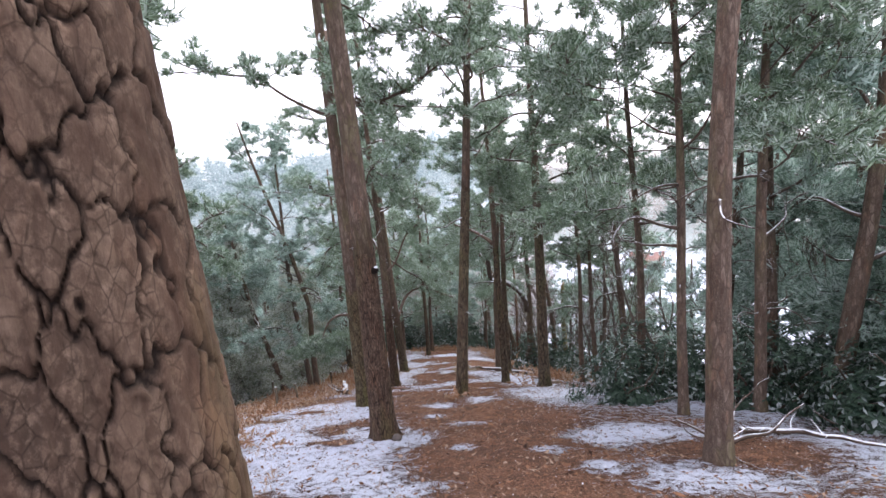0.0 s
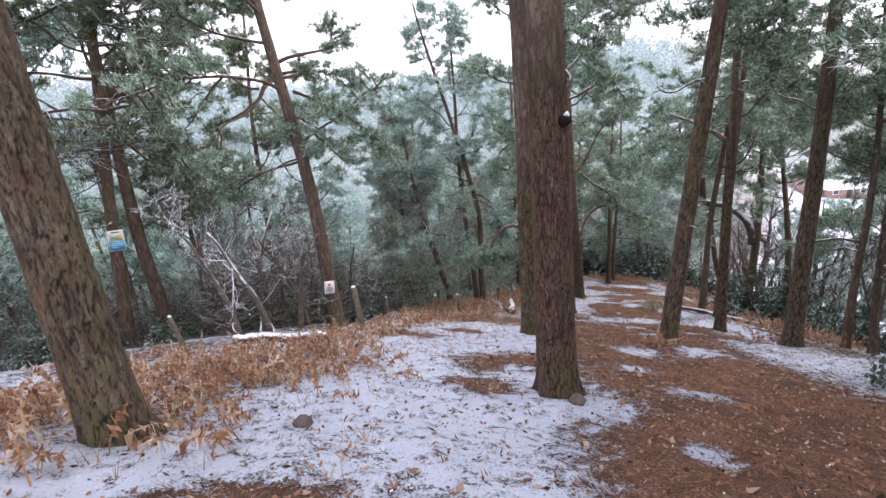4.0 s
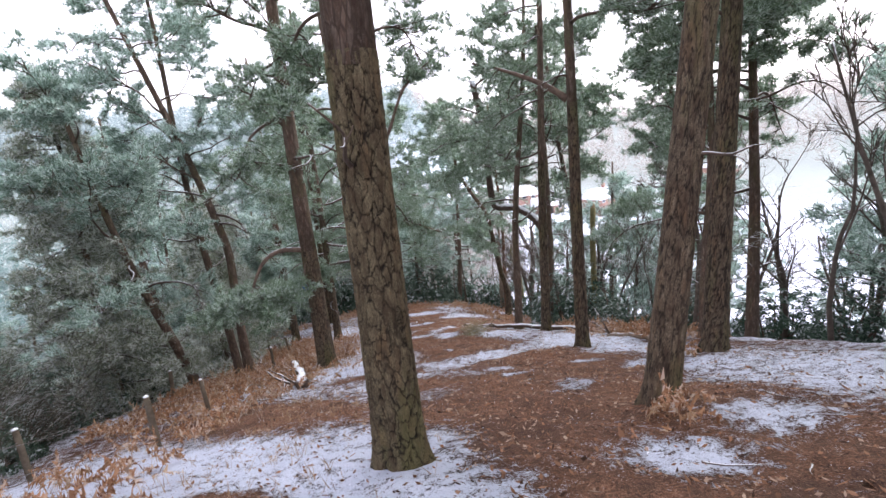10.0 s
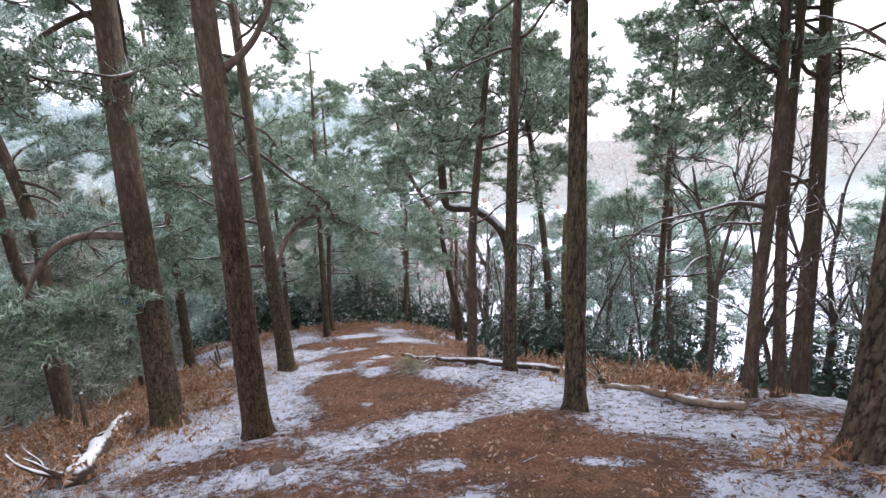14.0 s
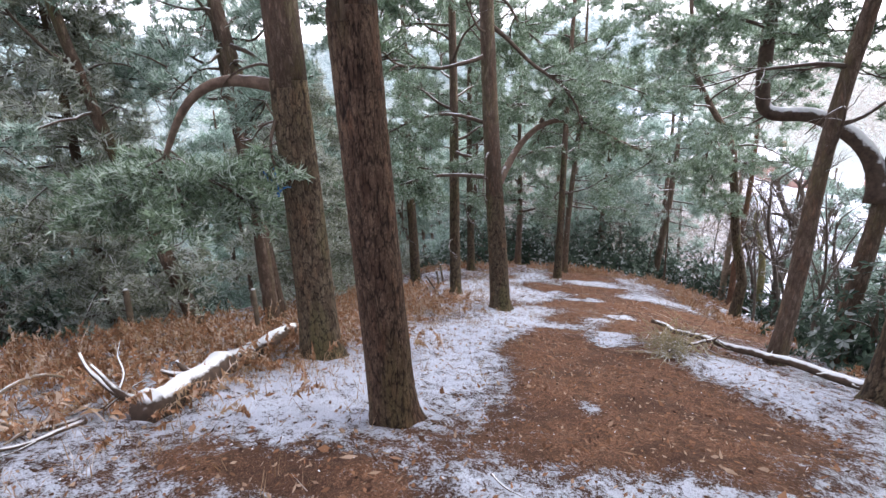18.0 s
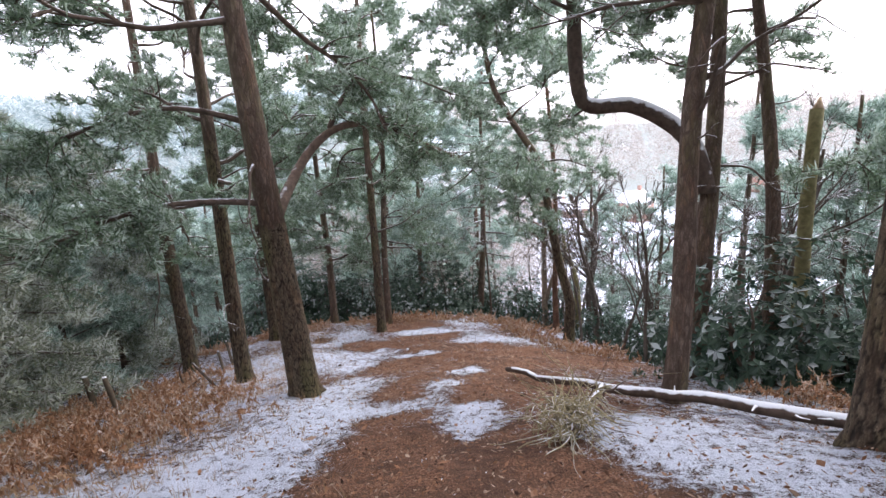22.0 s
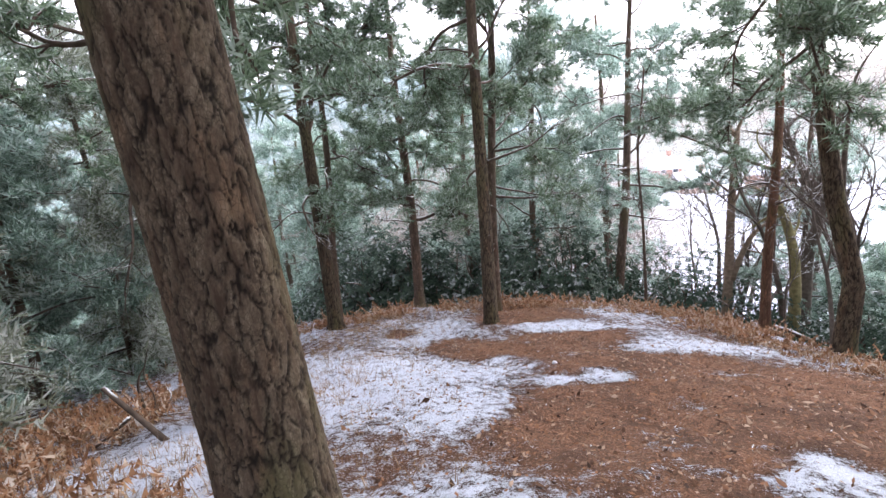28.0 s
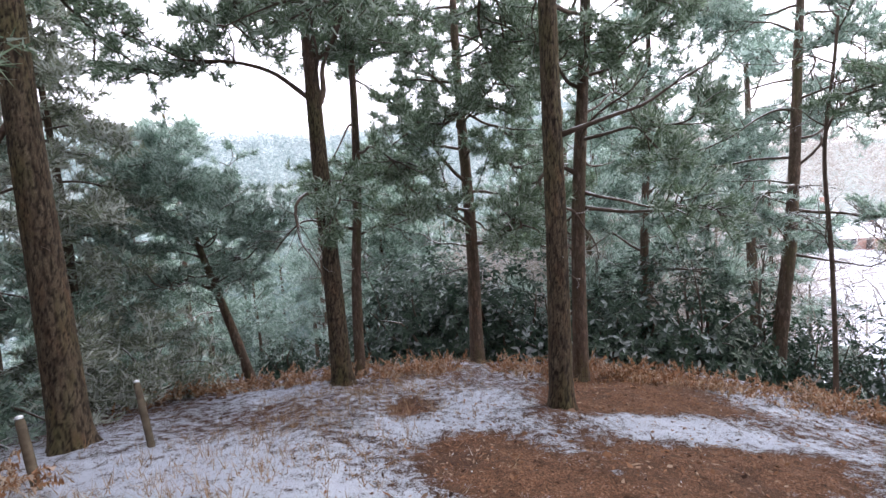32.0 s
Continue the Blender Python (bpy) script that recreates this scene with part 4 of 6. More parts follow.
def fork_limbs(root, rng, lv, twigs, tufts):
    world_limb(root, rng, twigs, tufts, [(-3.26, 31.5, -7.3), (-3.05, 32.2, -6.75), (-2.76, 32.73, -6.16), (-2.19, 32.83, -5.64), (-1.52, 32.9, -5.5), (-0.65, 32.92, -5.85), (0.3, 33.0, -6.3), (1.2, 33.1, -6.7)], 0.12, 0.5, 1.0, 40, mat=limb_snowy)
    world_limb(root, rng, twigs, tufts, [(-2.2, 32.83, -5.64), (-1.9, 33.0, -4.9), (-1.2, 33.4, -4.4), (-0.2, 33.8, -4.5), (0.8, 34.2, -4.9)], 0.06, 0.2, 0.9, 34)
    world_limb(root, rng, twigs, tufts, [(-3.35, 31.25, -7.05), (-4.39, 30.82, -6.89), (-5.19, 30.39, -6.93), (-5.94, 29.89, -7.19), (-6.5, 29.54, -7.5)], 0.065, 0.35, 1.0, 40, droop=0.18)
    world_limb(root, rng, twigs, tufts, [(-3.4, 31.25, -5.6), (-4.5, 31.0, -5.2), (-5.5, 30.6, -5.4), (-6.6, 30.3, -6.0)], 0.06, 0.3, 1.0, 36, droop=0.18)


def elbow_limb(root, rng, lv, twigs, tufts):
    world_limb(root, rng, twigs, tufts, [(5.78, 31.47, -7.5), (5.74, 31.5, -6.9), (5.45, 31.68, -6.2), (4.93, 32.01, -5.75), (4.43, 32.28, -5.45), (3.89, 32.55, -5.52), (3.51, 32.71, -5.42), (3.41, 32.76, -4.9),
               (3.35, 32.78, -3.54), (3.36, 32.78, -2.2), (3.1, 32.8, -0.6), (2.9, 33.0, 0.8)], 0.2, 0.75, 0.9, 30, mat=snow_bough, taper=0.75)
    world_limb(root, rng, twigs, tufts, [(3.6, 32.7, -5.5), (3.1, 32.5, -5.8), (2.6, 32.4, -5.85)], 0.04, 0.6, 0.4, 4)
    world_limb(root, rng, twigs, tufts, [(3.36, 32.78, -2.6), (2.6, 32.4, -1.8), (1.7, 32.2, -1.6), (0.8, 32.0, -1.9)], 0.06, 0.3, 0.9, 30)
    world_limb(root, rng, twigs, tufts, [(3.36, 32.78, -1.6), (4.3, 32.9, -0.9), (5.2, 33.2, -1.0)], 0.06, 0.3, 0.9, 24)
    world_limb(root, rng, twigs, tufts, [(3.35, 32.78, -3.4), (2.2, 32.5, -3.0), (1.2, 32.3, -3.6)], 0.05, 0.25, 0.9, 34, droop=0.2)
    world_limb(root, rng, twigs, tufts, [(3.3, 32.78, -0.9), (1.8, 33.0, -0.2), (0.6, 33.2, -0.6)], 0.05, 0.25, 0.9, 36, droop=0.15)
    world_limb(root, rng, twigs, tufts, [(2.95, 32.95, 0.5), (3.9, 32.6, 1.2), (5.0, 32.3, 1.1)], 0.05, 0.2, 0.9, 36)


def placed_limbs(*limbs):
    """Limbs at known places: each (places, radius, snowy, leaf share, number of twigs)."""
    def grow(root, rng, lv, twigs, tufts):
        for pts, r, snowy, leafy, n in limbs:
            world_limb(root, rng, twigs, tufts, pts, r, leafy, 0.7, n, mat=limb_snowy if snowy else limb_bark)
    return grow


twin_limbs = placed_limbs(([(-2.51, 21.42, -2.37), (-2.70, 21.40, -1.44), (-2.92, 21.37, -0.87), (-3.22, 21.32, -0.40), (-3.73, 21.23, 0.16)], 0.055, False, 0.6, 14),
                          ([(-2.50, 21.42, -2.19), (-2.10, 21.44, -1.87), (-1.88, 21.45, -1.42), (-1.60, 21.45, -0.70), (-1.30, 21.44, -0.39), (-0.83, 21.42, -0.03)], 0.055, True, 0.6, 14))
kinked_limb = placed_limbs(([(-6.6, 42.82, -8.1), (-6.41, 42.88, -7.81), (-6.5, 42.85, -7.32), (-6.13, 43.0, -6.72), (-6.07, 43.02, -6.01)], 0.07, True, 0.6, 10))
long_limb = placed_limbs(([(-4.45, 46.4, -8.3), (-4.15, 45.55, -7.93), (-3.52, 45.66, -7.28), (-2.64, 45.75, -6.59), (-1.75, 45.8, -6.51)], 0.08, True, 0.2, 34))
short_limb = placed_limbs(([(3.35, 28.13, -4.6), (3.02, 28.35, -4.5), (2.73, 28.52, -4.59)], 0.05, True, 0.9, 4))
rising_limbs = placed_limbs(([(-15.6, 14.2, 2.0), (-15.13, 15.18, 0.6), (-14.12, 15.35, -1.9)], 0.06, False, 0.1, 60),
                            ([(-15.5, 13.9, 0.4), (-15.2, 14.86, -0.88), (-14.31, 15.07, -2.04)], 0.05, False, 0.1, 50),
                            ([(-15.5, 13.9, -0.8), (-15.3, 14.35, -1.68), (-14.72, 14.45, -2.37)], 0.04, False, 0.1, 36),
                            ([(-15.4, 13.8, 1.7), (-15.35, 13.88, 1.88), (-15.16, 14.19, 2.4), (-14.94, 14.53, 3.57)], 0.09, False, 0.5, 12),
                            ([(-15.4, 13.8, 1.75), (-14.97, 14.48, 2.48), (-14.49, 15.16, 3.33), (-13.9, 15.9, 3.9)], 0.08, False, 0.5, 12))
crooked_limb = placed_limbs(([(-10.0, 14.86, 1.76), (-10.3, 14.69, 1.63), (-10.53, 14.75, 1.25), (-10.8, 14.6, 1.02), (-11.29, 14.32, 0.72), (-11.7, 14.11, 0.65), (-11.81, 14.13, 0.44), (-11.81, 14.3, 0.28), (-11.89, 14.19, -0.15)], 0.065, False, 0.5, 9),
                            ([(-10.5, 14.7, 1.5), (-10.8, 14.44, 1.52), (-11.19, 14.28, 2.02), (-11.6, 14.08, 2.23), (-12.2, 13.9, 2.3)], 0.04, False, 0.2, 26),
                            ([(-10.53, 14.75, 1.25), (-10.17, 14.7, 0.89), (-9.61, 14.54, 0.5)], 0.03, False, 0.9, 3),
                            ([(-9.7, 15.23, 1.36), (-9.06, 15.18, 1.12), (-8.31, 15.14, 0.76), (-7.48, 15.11, 0.2), (-6.84, 15.02, -0.33)], 0.055, False, 0.15, 46),
                            ([(-9.6, 15.26, 0.41), (-9.18, 15.21, 0.09), (-8.66, 15.25, -0.4), (-8.17, 15.24, -0.9)], 0.04, False, 0.1, 24),
                            ([(-9.83, 15.03, 1.86), (-9.71, 15.68, 2.0), (-9.2, 16.42, 1.9), (-8.5, 16.9, 1.6)], 0.045, False, 0.15, 30),
                            ([(-9.5, 15.3, 1.8), (-9.67, 15.15, 1.78), (-10.22, 14.66, 1.67), (-10.37, 14.52, 1.15), (-10.77, 14.1, 0.71), (-11.19, 13.62, 0.6), (-11.3, 13.49, -0.1)], 0.06, True, 1.0, 8))
drooping_limb = placed_limbs(([(-8.36, 38.16, -7.1), (-9.44, 37.42, -7.11), (-10.61, 36.64, -7.64), (-11.65, 35.83, -7.74)], 0.07, False, 0.15, 44))

def knot(root, rng, lv, twigs, tufts):
    at_ = lv(3.36)
    side = np.array((0.86, -0.5, 0.0))
    buf = Buf()
    tube(buf, [at_ + side * 0.17, at_ + side * 0.23, at_ + side * 0.275 + (0, 0, 0.012)], [0.075, 0.058, 0.046], 10)
    stub = part("knot", buf, bark_dark, root, "dark broken branch stub")
    cap = Buf()
    tube(cap, [at_ + side * 0.215 + (0, 0, 0.052), at_ + side * 0.25 + (0, 0, 0.064), at_ + side * 0.275 + (0, 0, 0.050)], [0.018, 0.03, 0.012], 8)
    part("snow_cap", cap, snow_mat, stub, "cap of snow")


BROWN = "tall Scots pine with brown plated bark beside the path"
pine(-0.50, 0.76, 0.23, 15, (-0.055, 0.0), 0.6, 3.0, 3, 3, label="stout pine with thick deeply cracked bark", seed=11, stubs=0, upto=3.4)
pine(-4.42, 5.33, 0.235, 16, (-0.021, -0.024), 0.42, 3.4, 9, 2, label="leaning pine with ridged bark among dead bracken", seed=12, stubs=3)
pine(-1.32, 8.52, 0.255, 17, (-0.024, -0.004), 0.55, 3.0, 8, 6, upto=3.7, label="dark red-brown pine standing in thin snow", seed=13, stubs=2, extra=knot)
pine(-2.57, 13.44, 0.25, 17, (-0.012, -0.035), 0.52, 3.2, 8, 4, upto=3.7, label="pine with long plates of cracked brown bark", seed=14, stubs=3)
pine(0.36, 13.84, 0.195, 16, (0.08, -0.01), 0.55, 3.0, 8, 2, label=BROWN, seed=15, stubs=4)
pine(2.64, 20.74, 0.19, 16, (-0.02, 0.013), 0.55, 3.0, 8, True, label=BROWN, seed=16, stubs=2, extra=snowy_limb)
pine(3.64, 17.02, 0.235, 16, (0.0, 0.006), 0.5, 3.2, 8, True, label=BROWN, seed=17, stubs=3)
pine(3.40, 25.56, 0.20, 16, (0.017, -0.007), 0.5, 3.0, 8, True, label=BROWN, seed=18, stubs=3)
pine(3.12, 28.27, 0.185, 15, (0.053, -0.034), 0.5, 3.0, 8, label="slim dark pine beside a snowy fallen trunk", seed=19, extra=short_limb)
pine(-4.63, 23.75, 0.30, 18, (0.002, 0.001), 0.45, 3.6, 9, 5, upto=4.0, label=BROWN, seed=20, stubs=5, extra=hooked_limb)
pine(-2.63, 21.80, 0.235, 17, (-0.012, -0.07), 0.5, 3.2, 9, 6, upto=3.7, label="pine with flaking grey-brown bark beside the path", seed=21, stubs=0, extra=twin_limbs)
pine(-3.10, 31.33, 0.315, 17, (-0.048, -0.014), 0.45, 3.6, 9, 5, upto=3.7, label="forked pine with a heavy side limb", seed=22, stubs=3, extra=fork_limbs)
pine(-5.36, 34.56, 0.23, 17, (-0.002, -0.001), 0.32, 3.4, 13, True, label=BROWN, seed=23, stubs=5)
pine(-8.36, 38.30, 0.26, 17, (-0.015, 0.03), 0.42, 3.4, 9, True, label=BROWN, seed=24, stubs=6, extra=drooping_limb)
pine(-1.77, 41.33, 0.205, 16, (0.012, 0.0), 0.42, 3.4, 13, True, label="straight pine at the end of the ridge", seed=25, stubs=5)
pine(5.72, 39.06, 0.225, 14, (0.0, 0.0), 0.5, 3.0, 14, True, label="reddish pine with a bent stem", seed=26, stubs=2,
     via=((0, 0, 0), (1.7, 0.1, 0), (3.3, -0.32, 0.12), (5.6, -0.7, 0.26), (7.4, -1.0, 0.37), (8.4, -1.74, 0.6), (10, -2.64, 0.84), (14, -3.2, 1.0)))
pine(6.95, 43.75, 0.17, 16, (-0.03, 0.02), 0.5, 2.6, 9, mat=bark_red, label="slim reddish pine above the field", seed=27,
     extra=placed_limbs(([(6.9, 43.8, -10.4), (6.66, 43.93, -10.33), (5.93, 44.36, -9.85), (5.27, 44.71, -9.52), (4.92, 44.88, -9.32), (4.18, 45.2, -8.96)], 0.06, True, 0.7, 10),
                        ([(6.8, 43.9, -8.1), (6.48, 44.05, -8.16), (5.57, 44.56, -8.3), (4.91, 44.89, -8.4), (3.8, 45.35, -8.69)], 0.06, False, 0.15, 44)))
pine(4.24, 50.05, 0.24, 15, (0.04, -0.014), 0.4, 3.8, 14, label=BROWN, seed=28, leaf=needles_far)
pine(-4.47, 46.95, 0.23, 14, (0.003, 0.001), 0.28, 3.4, 14, label="crooked pine at the end of the ridge", seed=29, extra=long_limb)
pine(-10.4, 44.4, 0.15, 6.8, (-0.2, -0.08), 0.42, 2.5, 15, label="crooked leaning pine with a frosted crown", seed=49, leaf=needles_far, mat=bark_mid, stubs=6)
pine(-6.62, 42.82, 0.235, 16, (0.001, 0.0), 0.42, 2.8, 10, True, label="pine with a bare lower trunk above the bracken", seed=30, stubs=4, extra=kinked_limb)
pine(-7.0, 44.4, 0.15, 14, (0.02, 0.01), 0.4, 2.6, 9, label="slim pine close behind another", seed=47)
pine(-9.48, 15.35, 0.255, 17, (-0.061, -0.050), 0.35, 3.6, 10, label="leaning pine with a small white notice nailed on", seed=31, extra=crooked_limb)
pine(-16.0, 12.6, 0.24, 17, (0.052, 0.107), 0.46, 4.0, 15, leaf=needles_dark, label="leaning pine with a blue and yellow notice", seed=32)
pine(-15.4, 13.8, 0.26, 18, (-0.015, -0.026), 0.42, 4.2, 16, leaf=needles_dark, label=BROWN, seed=33, extra=rising_limbs)
pine(-18.7, 22.2, 0.20, 18, (0.043, 0.045), 0.2, 2.6, 16, label=BROWN, seed=34, leaf=needles_dark)
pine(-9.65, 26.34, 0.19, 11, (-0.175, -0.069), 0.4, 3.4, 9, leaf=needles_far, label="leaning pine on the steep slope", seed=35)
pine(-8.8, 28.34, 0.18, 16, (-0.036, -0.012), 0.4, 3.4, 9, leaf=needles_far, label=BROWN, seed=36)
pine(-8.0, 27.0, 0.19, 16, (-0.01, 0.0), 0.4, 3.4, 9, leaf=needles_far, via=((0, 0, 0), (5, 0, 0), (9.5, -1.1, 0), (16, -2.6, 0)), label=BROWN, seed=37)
pine(3.41, 5.53, 0.17, 15, (0.010, -0.006), 0.5, 3.0, 9, label=BROWN, seed=38, stubs=2)
pine(6.93, 9.79, 0.14, 14, (0, 0), 0.42, 3.0, 11, label=BROWN, seed=39)
pine(5.16, 9.70, 0.12, 14, (-0.02, 0.011), 0.35, 3.0, 11, label=BROWN, seed=40)
pine(6.0, 13.7, 0.14, 13, (-0.02, 0.01), 0.52, 2.6, 9, label=BROWN, seed=41)
pine(6.2, 20.6, 0.13, 13, (-0.03, 0.03), 0.56, 2.4, 8, label=BROWN, seed=42)
pine(6.9, 20.6, 0.125, 13, (-0.04, 0.05), 0.56, 2.4, 8, label=BROWN, seed=43)
pine(8.6, 21.5, 0.2, 14, (-0.03, 0.04), 0.52, 2.8, 9, label=BROWN, seed=44)
pine(5.78, 31.47, 0.26, 13, (0.0, 0.0), 0.74, 3.0, 7, stubs=2, label="dark pine with a huge elbowed limb carrying snow", seed=46, extra=elbow_limb, mat=bark_mid)
pine(9.5, 27.3, 0.16, 13, (0.01, 0.0), 0.40, 3.2, 13, label="dense dark pine above the snowy field", seed=50)
pine(7.7, 31.3, 0.20, 15, (-0.10, 0.05), 0.50, 3.2, 11, label="leaning brown pine beside a mossy snag", seed=51)
pine(-1.5, 44.5, 0.19, 15, (0.03, 0), 0.3, 3.0, 13, label=BROWN, seed=45)

# ---------------------------------------------------------------- woods on the slopes: a few kinds, set out again and again
WOOD = "frosted pine in the woods on the slope"
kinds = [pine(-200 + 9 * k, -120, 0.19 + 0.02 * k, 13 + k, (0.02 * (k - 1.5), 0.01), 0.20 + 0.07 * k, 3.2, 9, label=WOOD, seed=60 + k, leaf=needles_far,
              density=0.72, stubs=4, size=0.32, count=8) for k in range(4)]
for o in kinds:
    o["group"] = "woodland pines"
placed = [(-0.78, 1.02)]
rng = np.random.default_rng(5)


def hides_hill(x, y, tall):
    """True where a tree would stand before the open views of the far hills."""
    way, gone = math.atan2(-(x + 1.5), y - 32.5), math.hypot(x + 1.5, y - 32.5)
    if 0.40 < way < 0.92 and float(land(x, y)) + tall > -9.7 + 0.14 * gone:
        return True
    way, gone = math.atan2(-(x + 1.6), y - 18.9), math.hypot(x + 1.6, y - 18.9)
    return 0.78 < way < 1.10 and float(land(x, y)) + tall > -5.3 + 0.10 * gone


def scatter(templates, n, xr, yr, gap, keep, smin=0.8, smax=1.15, sink=0.1):
    made, tries = 0, 0
    while made < n and tries < n * 40:
        tries += 1
        x, y = rng.uniform(*xr), rng.uniform(*yr)
        if not keep(x, y) or any((x - a) ** 2 + (y - b) ** 2 < gap * gap for a, b in placed):
            continue
        s = rng.uniform(smin, smax)
        if hides_hill(x, y, 14 * s):
            continue
        src = templates[int(rng.integers(len(templates)))]
        copy_thing(src, pose(x, y, at(x, y, sink), rng.normal(0, 2), rng.normal(0, 2), rng.uniform(0, 360)) @ Matrix.Scale(s, 4))
        placed.append((x, y))
        made += 1


def left_slope(x, y):
    aisle = abs((x + 2) * 0.906 + (y - 7) * 0.423) < 2.4 and y < 36
    bearing, gone = math.atan2(-(x + 2.5), y - 7.4), math.hypot(x + 2.5, y - 7.4)
    if 0.42 < bearing < 0.86 and gone < 62:
        return False
    return x < -10.5 - 0.02 * y and not (x > -18.5 and y < 22) and not aisle


for x, y, sc in ((12.9, 44.6, 0.85), (10.3, 47.6, 0.8), (16.8, 40.5, 0.9)):
    copy_thing(kinds[int(10 * sc) % 4], pose(x, y, at(x, y, 0.1), 0, 0, 90 * x) @ Matrix.Scale(sc, 4))
    placed.append((x, y))
scatter(kinds, 50, (-42, -9), (0, 75), 2.6, left_slope)


def side_valley(x, y):
    bearing, gone = math.atan2(-(x + 2.5), y - 7.4), math.hypot(x + 2.5, y - 7.4)
    return 15.5 < gone < 34 and (0.66 < bearing < 1.05 or 0.40 < bearing < 0.47)


scatter(kinds, 16, (-34, -12), (12, 40), 2.2, side_valley, 0.45, 0.68)
scatter(kinds, 20, (-22, 8), (49, 84), 2.6, lambda x, y: True)
scatter(kinds, 12, (7, 24), (-2, 24), 2.8, lambda x, y: x > 7.5 + 0.25 * max(0, y - 8))
scatter(kinds, 8, (9, 17), (9, 20), 2.2, lambda x, y: x > 8 + 0.3 * max(0, y - 12), 0.55, 0.9)
scatter(kinds, 12, (9.5, 20), (24, 54), 2.6, lambda x, y: True, 0.6, 0.9)
for o in kinds:
    for c in (*o.children_recursive, o):
        bpy.data.objects.remove(c)


# ---------------------------------------------------------------- bare broadleaf trees
def bare_tree(x, y, h, r, seed, label, mat=None, fork=0.35, spread=0.55, levels=3, lean=(0, 0), name="bare_tree", kids=5):
    """A leafless tree: a stem, its boughs, and a haze of frosted twigs."""
    rng = np.random.default_rng(seed)
    root = new(name)
    root.location = (x, y, at(x, y))
    tagged(root, label, "tree", "bare trees")
    stem = crooked(rng, (0, 0, -0.1), (lean[0], lean[1], 1), h * 0.8, 10, 0.10)
    buf = Buf()
    tube(buf, stem, r * np.linspace(1.15, 0.3, 10), 9)
    part("trunk", buf, mat or frosted_twig, root)
    twigs = Buf()

    def grow(pts, rad, ln, level):
        for s in np.sort(rng.uniform(fork if level == 1 else 0.2, 1.0, kids + level)):
            p, d = along(pts, np.array([s]))
            way = d[0] / np.linalg.norm(d[0]) + rng.normal(0, spread, 3) + (0, 0, 0.15)
            l2 = ln * rng.uniform(0.6, 1.1) * (1.15 - 0.5 * s)
            q = crooked(rng, p[0], way, l2, 6 if level == 1 else 5, 0.22, -0.02)
            rr = rad * (1.1 - 0.6 * s) * 0.5
            if level == 1:
                branch(root, q, rr, "bough", mat or frosted_twig, 6)
            else:
                tube(twigs, q, np.linspace(max(rr, 0.009), 0.005, 5), 3)
            if level < levels:
                grow(q, rr, l2 * 0.55, level + 1)

    grow(stem, r, h * 0.42, 1)
    part("twig_work", twigs, mat or frosted_twig, root, kind="stuff")
    return root


BARE = "leafless tree with frost on its twigs"
bares = [bare_tree(-300 + 9 * k, -150, 7.5 + k, 0.09 + 0.015 * k, 80 + k, BARE, kids=4) for k in range(3)]
slim = [bare_tree(-300 + 9 * k, -170, 5.0 + k, 0.04 + 0.01 * k, 90 + k, "slim leafless sapling with crooked stems", kids=3, spread=0.4, levels=3) for k in range(2)]
scatter(bares, 12, (-26, -9.5), (6, 48), 1.6, left_slope)
THICKET = "crooked leafless tree, its boughs lined with snow, on the steep slope"
for k, (x, y, h, pale) in enumerate(((-11.0, 12.7, 5.2, 1), (-10.5, 13.4, 4.6, 1), (-12.0, 14.7, 5.6, 1), (-10.9, 15.6, 5.0, 0), (-14.1, 15.2, 6.0, 1), (-13.4, 19.1, 6.2, 0),
                                     (-13.7, 14.1, 5.4, 0), (-13.9, 17.2, 6.2, 1), (-11.4, 18.6, 4.6, 0), (-15.6, 17.6, 6.5, 0), (-12.6, 16.4, 4.8, 0), (-9.9, 14.0, 3.6, 0))):
    bare_tree(x, y, h, 0.07 + 0.01 * (k % 3), 300 + k, THICKET if pale else "brown leafless sapling in the thicket on the slope", snow_twig if pale else frosted_twig, 0.2, 0.75, 3, kids=4)
    placed.append((x, y))
scatter(bares, 26, (8.5, 28), (24, 66), 1.9, lambda x, y: x < 10 + 0.4 * (y - 20), 0.9, 1.3)
scatter(bares, 12, (10.5, 19), (13, 25), 1.6, lambda x, y: True, 0.7, 1.1)
scatter(slim, 14, (-9, 9), (48, 62), 1.4, lambda x, y: True)
scatter(slim, 26, (7, 16), (14, 52), 1.3, lambda x, y: True, 0.9, 1.5)
scatter(bares, 12, (-30, 12), (52, 90), 2.5, lambda x, y: True)
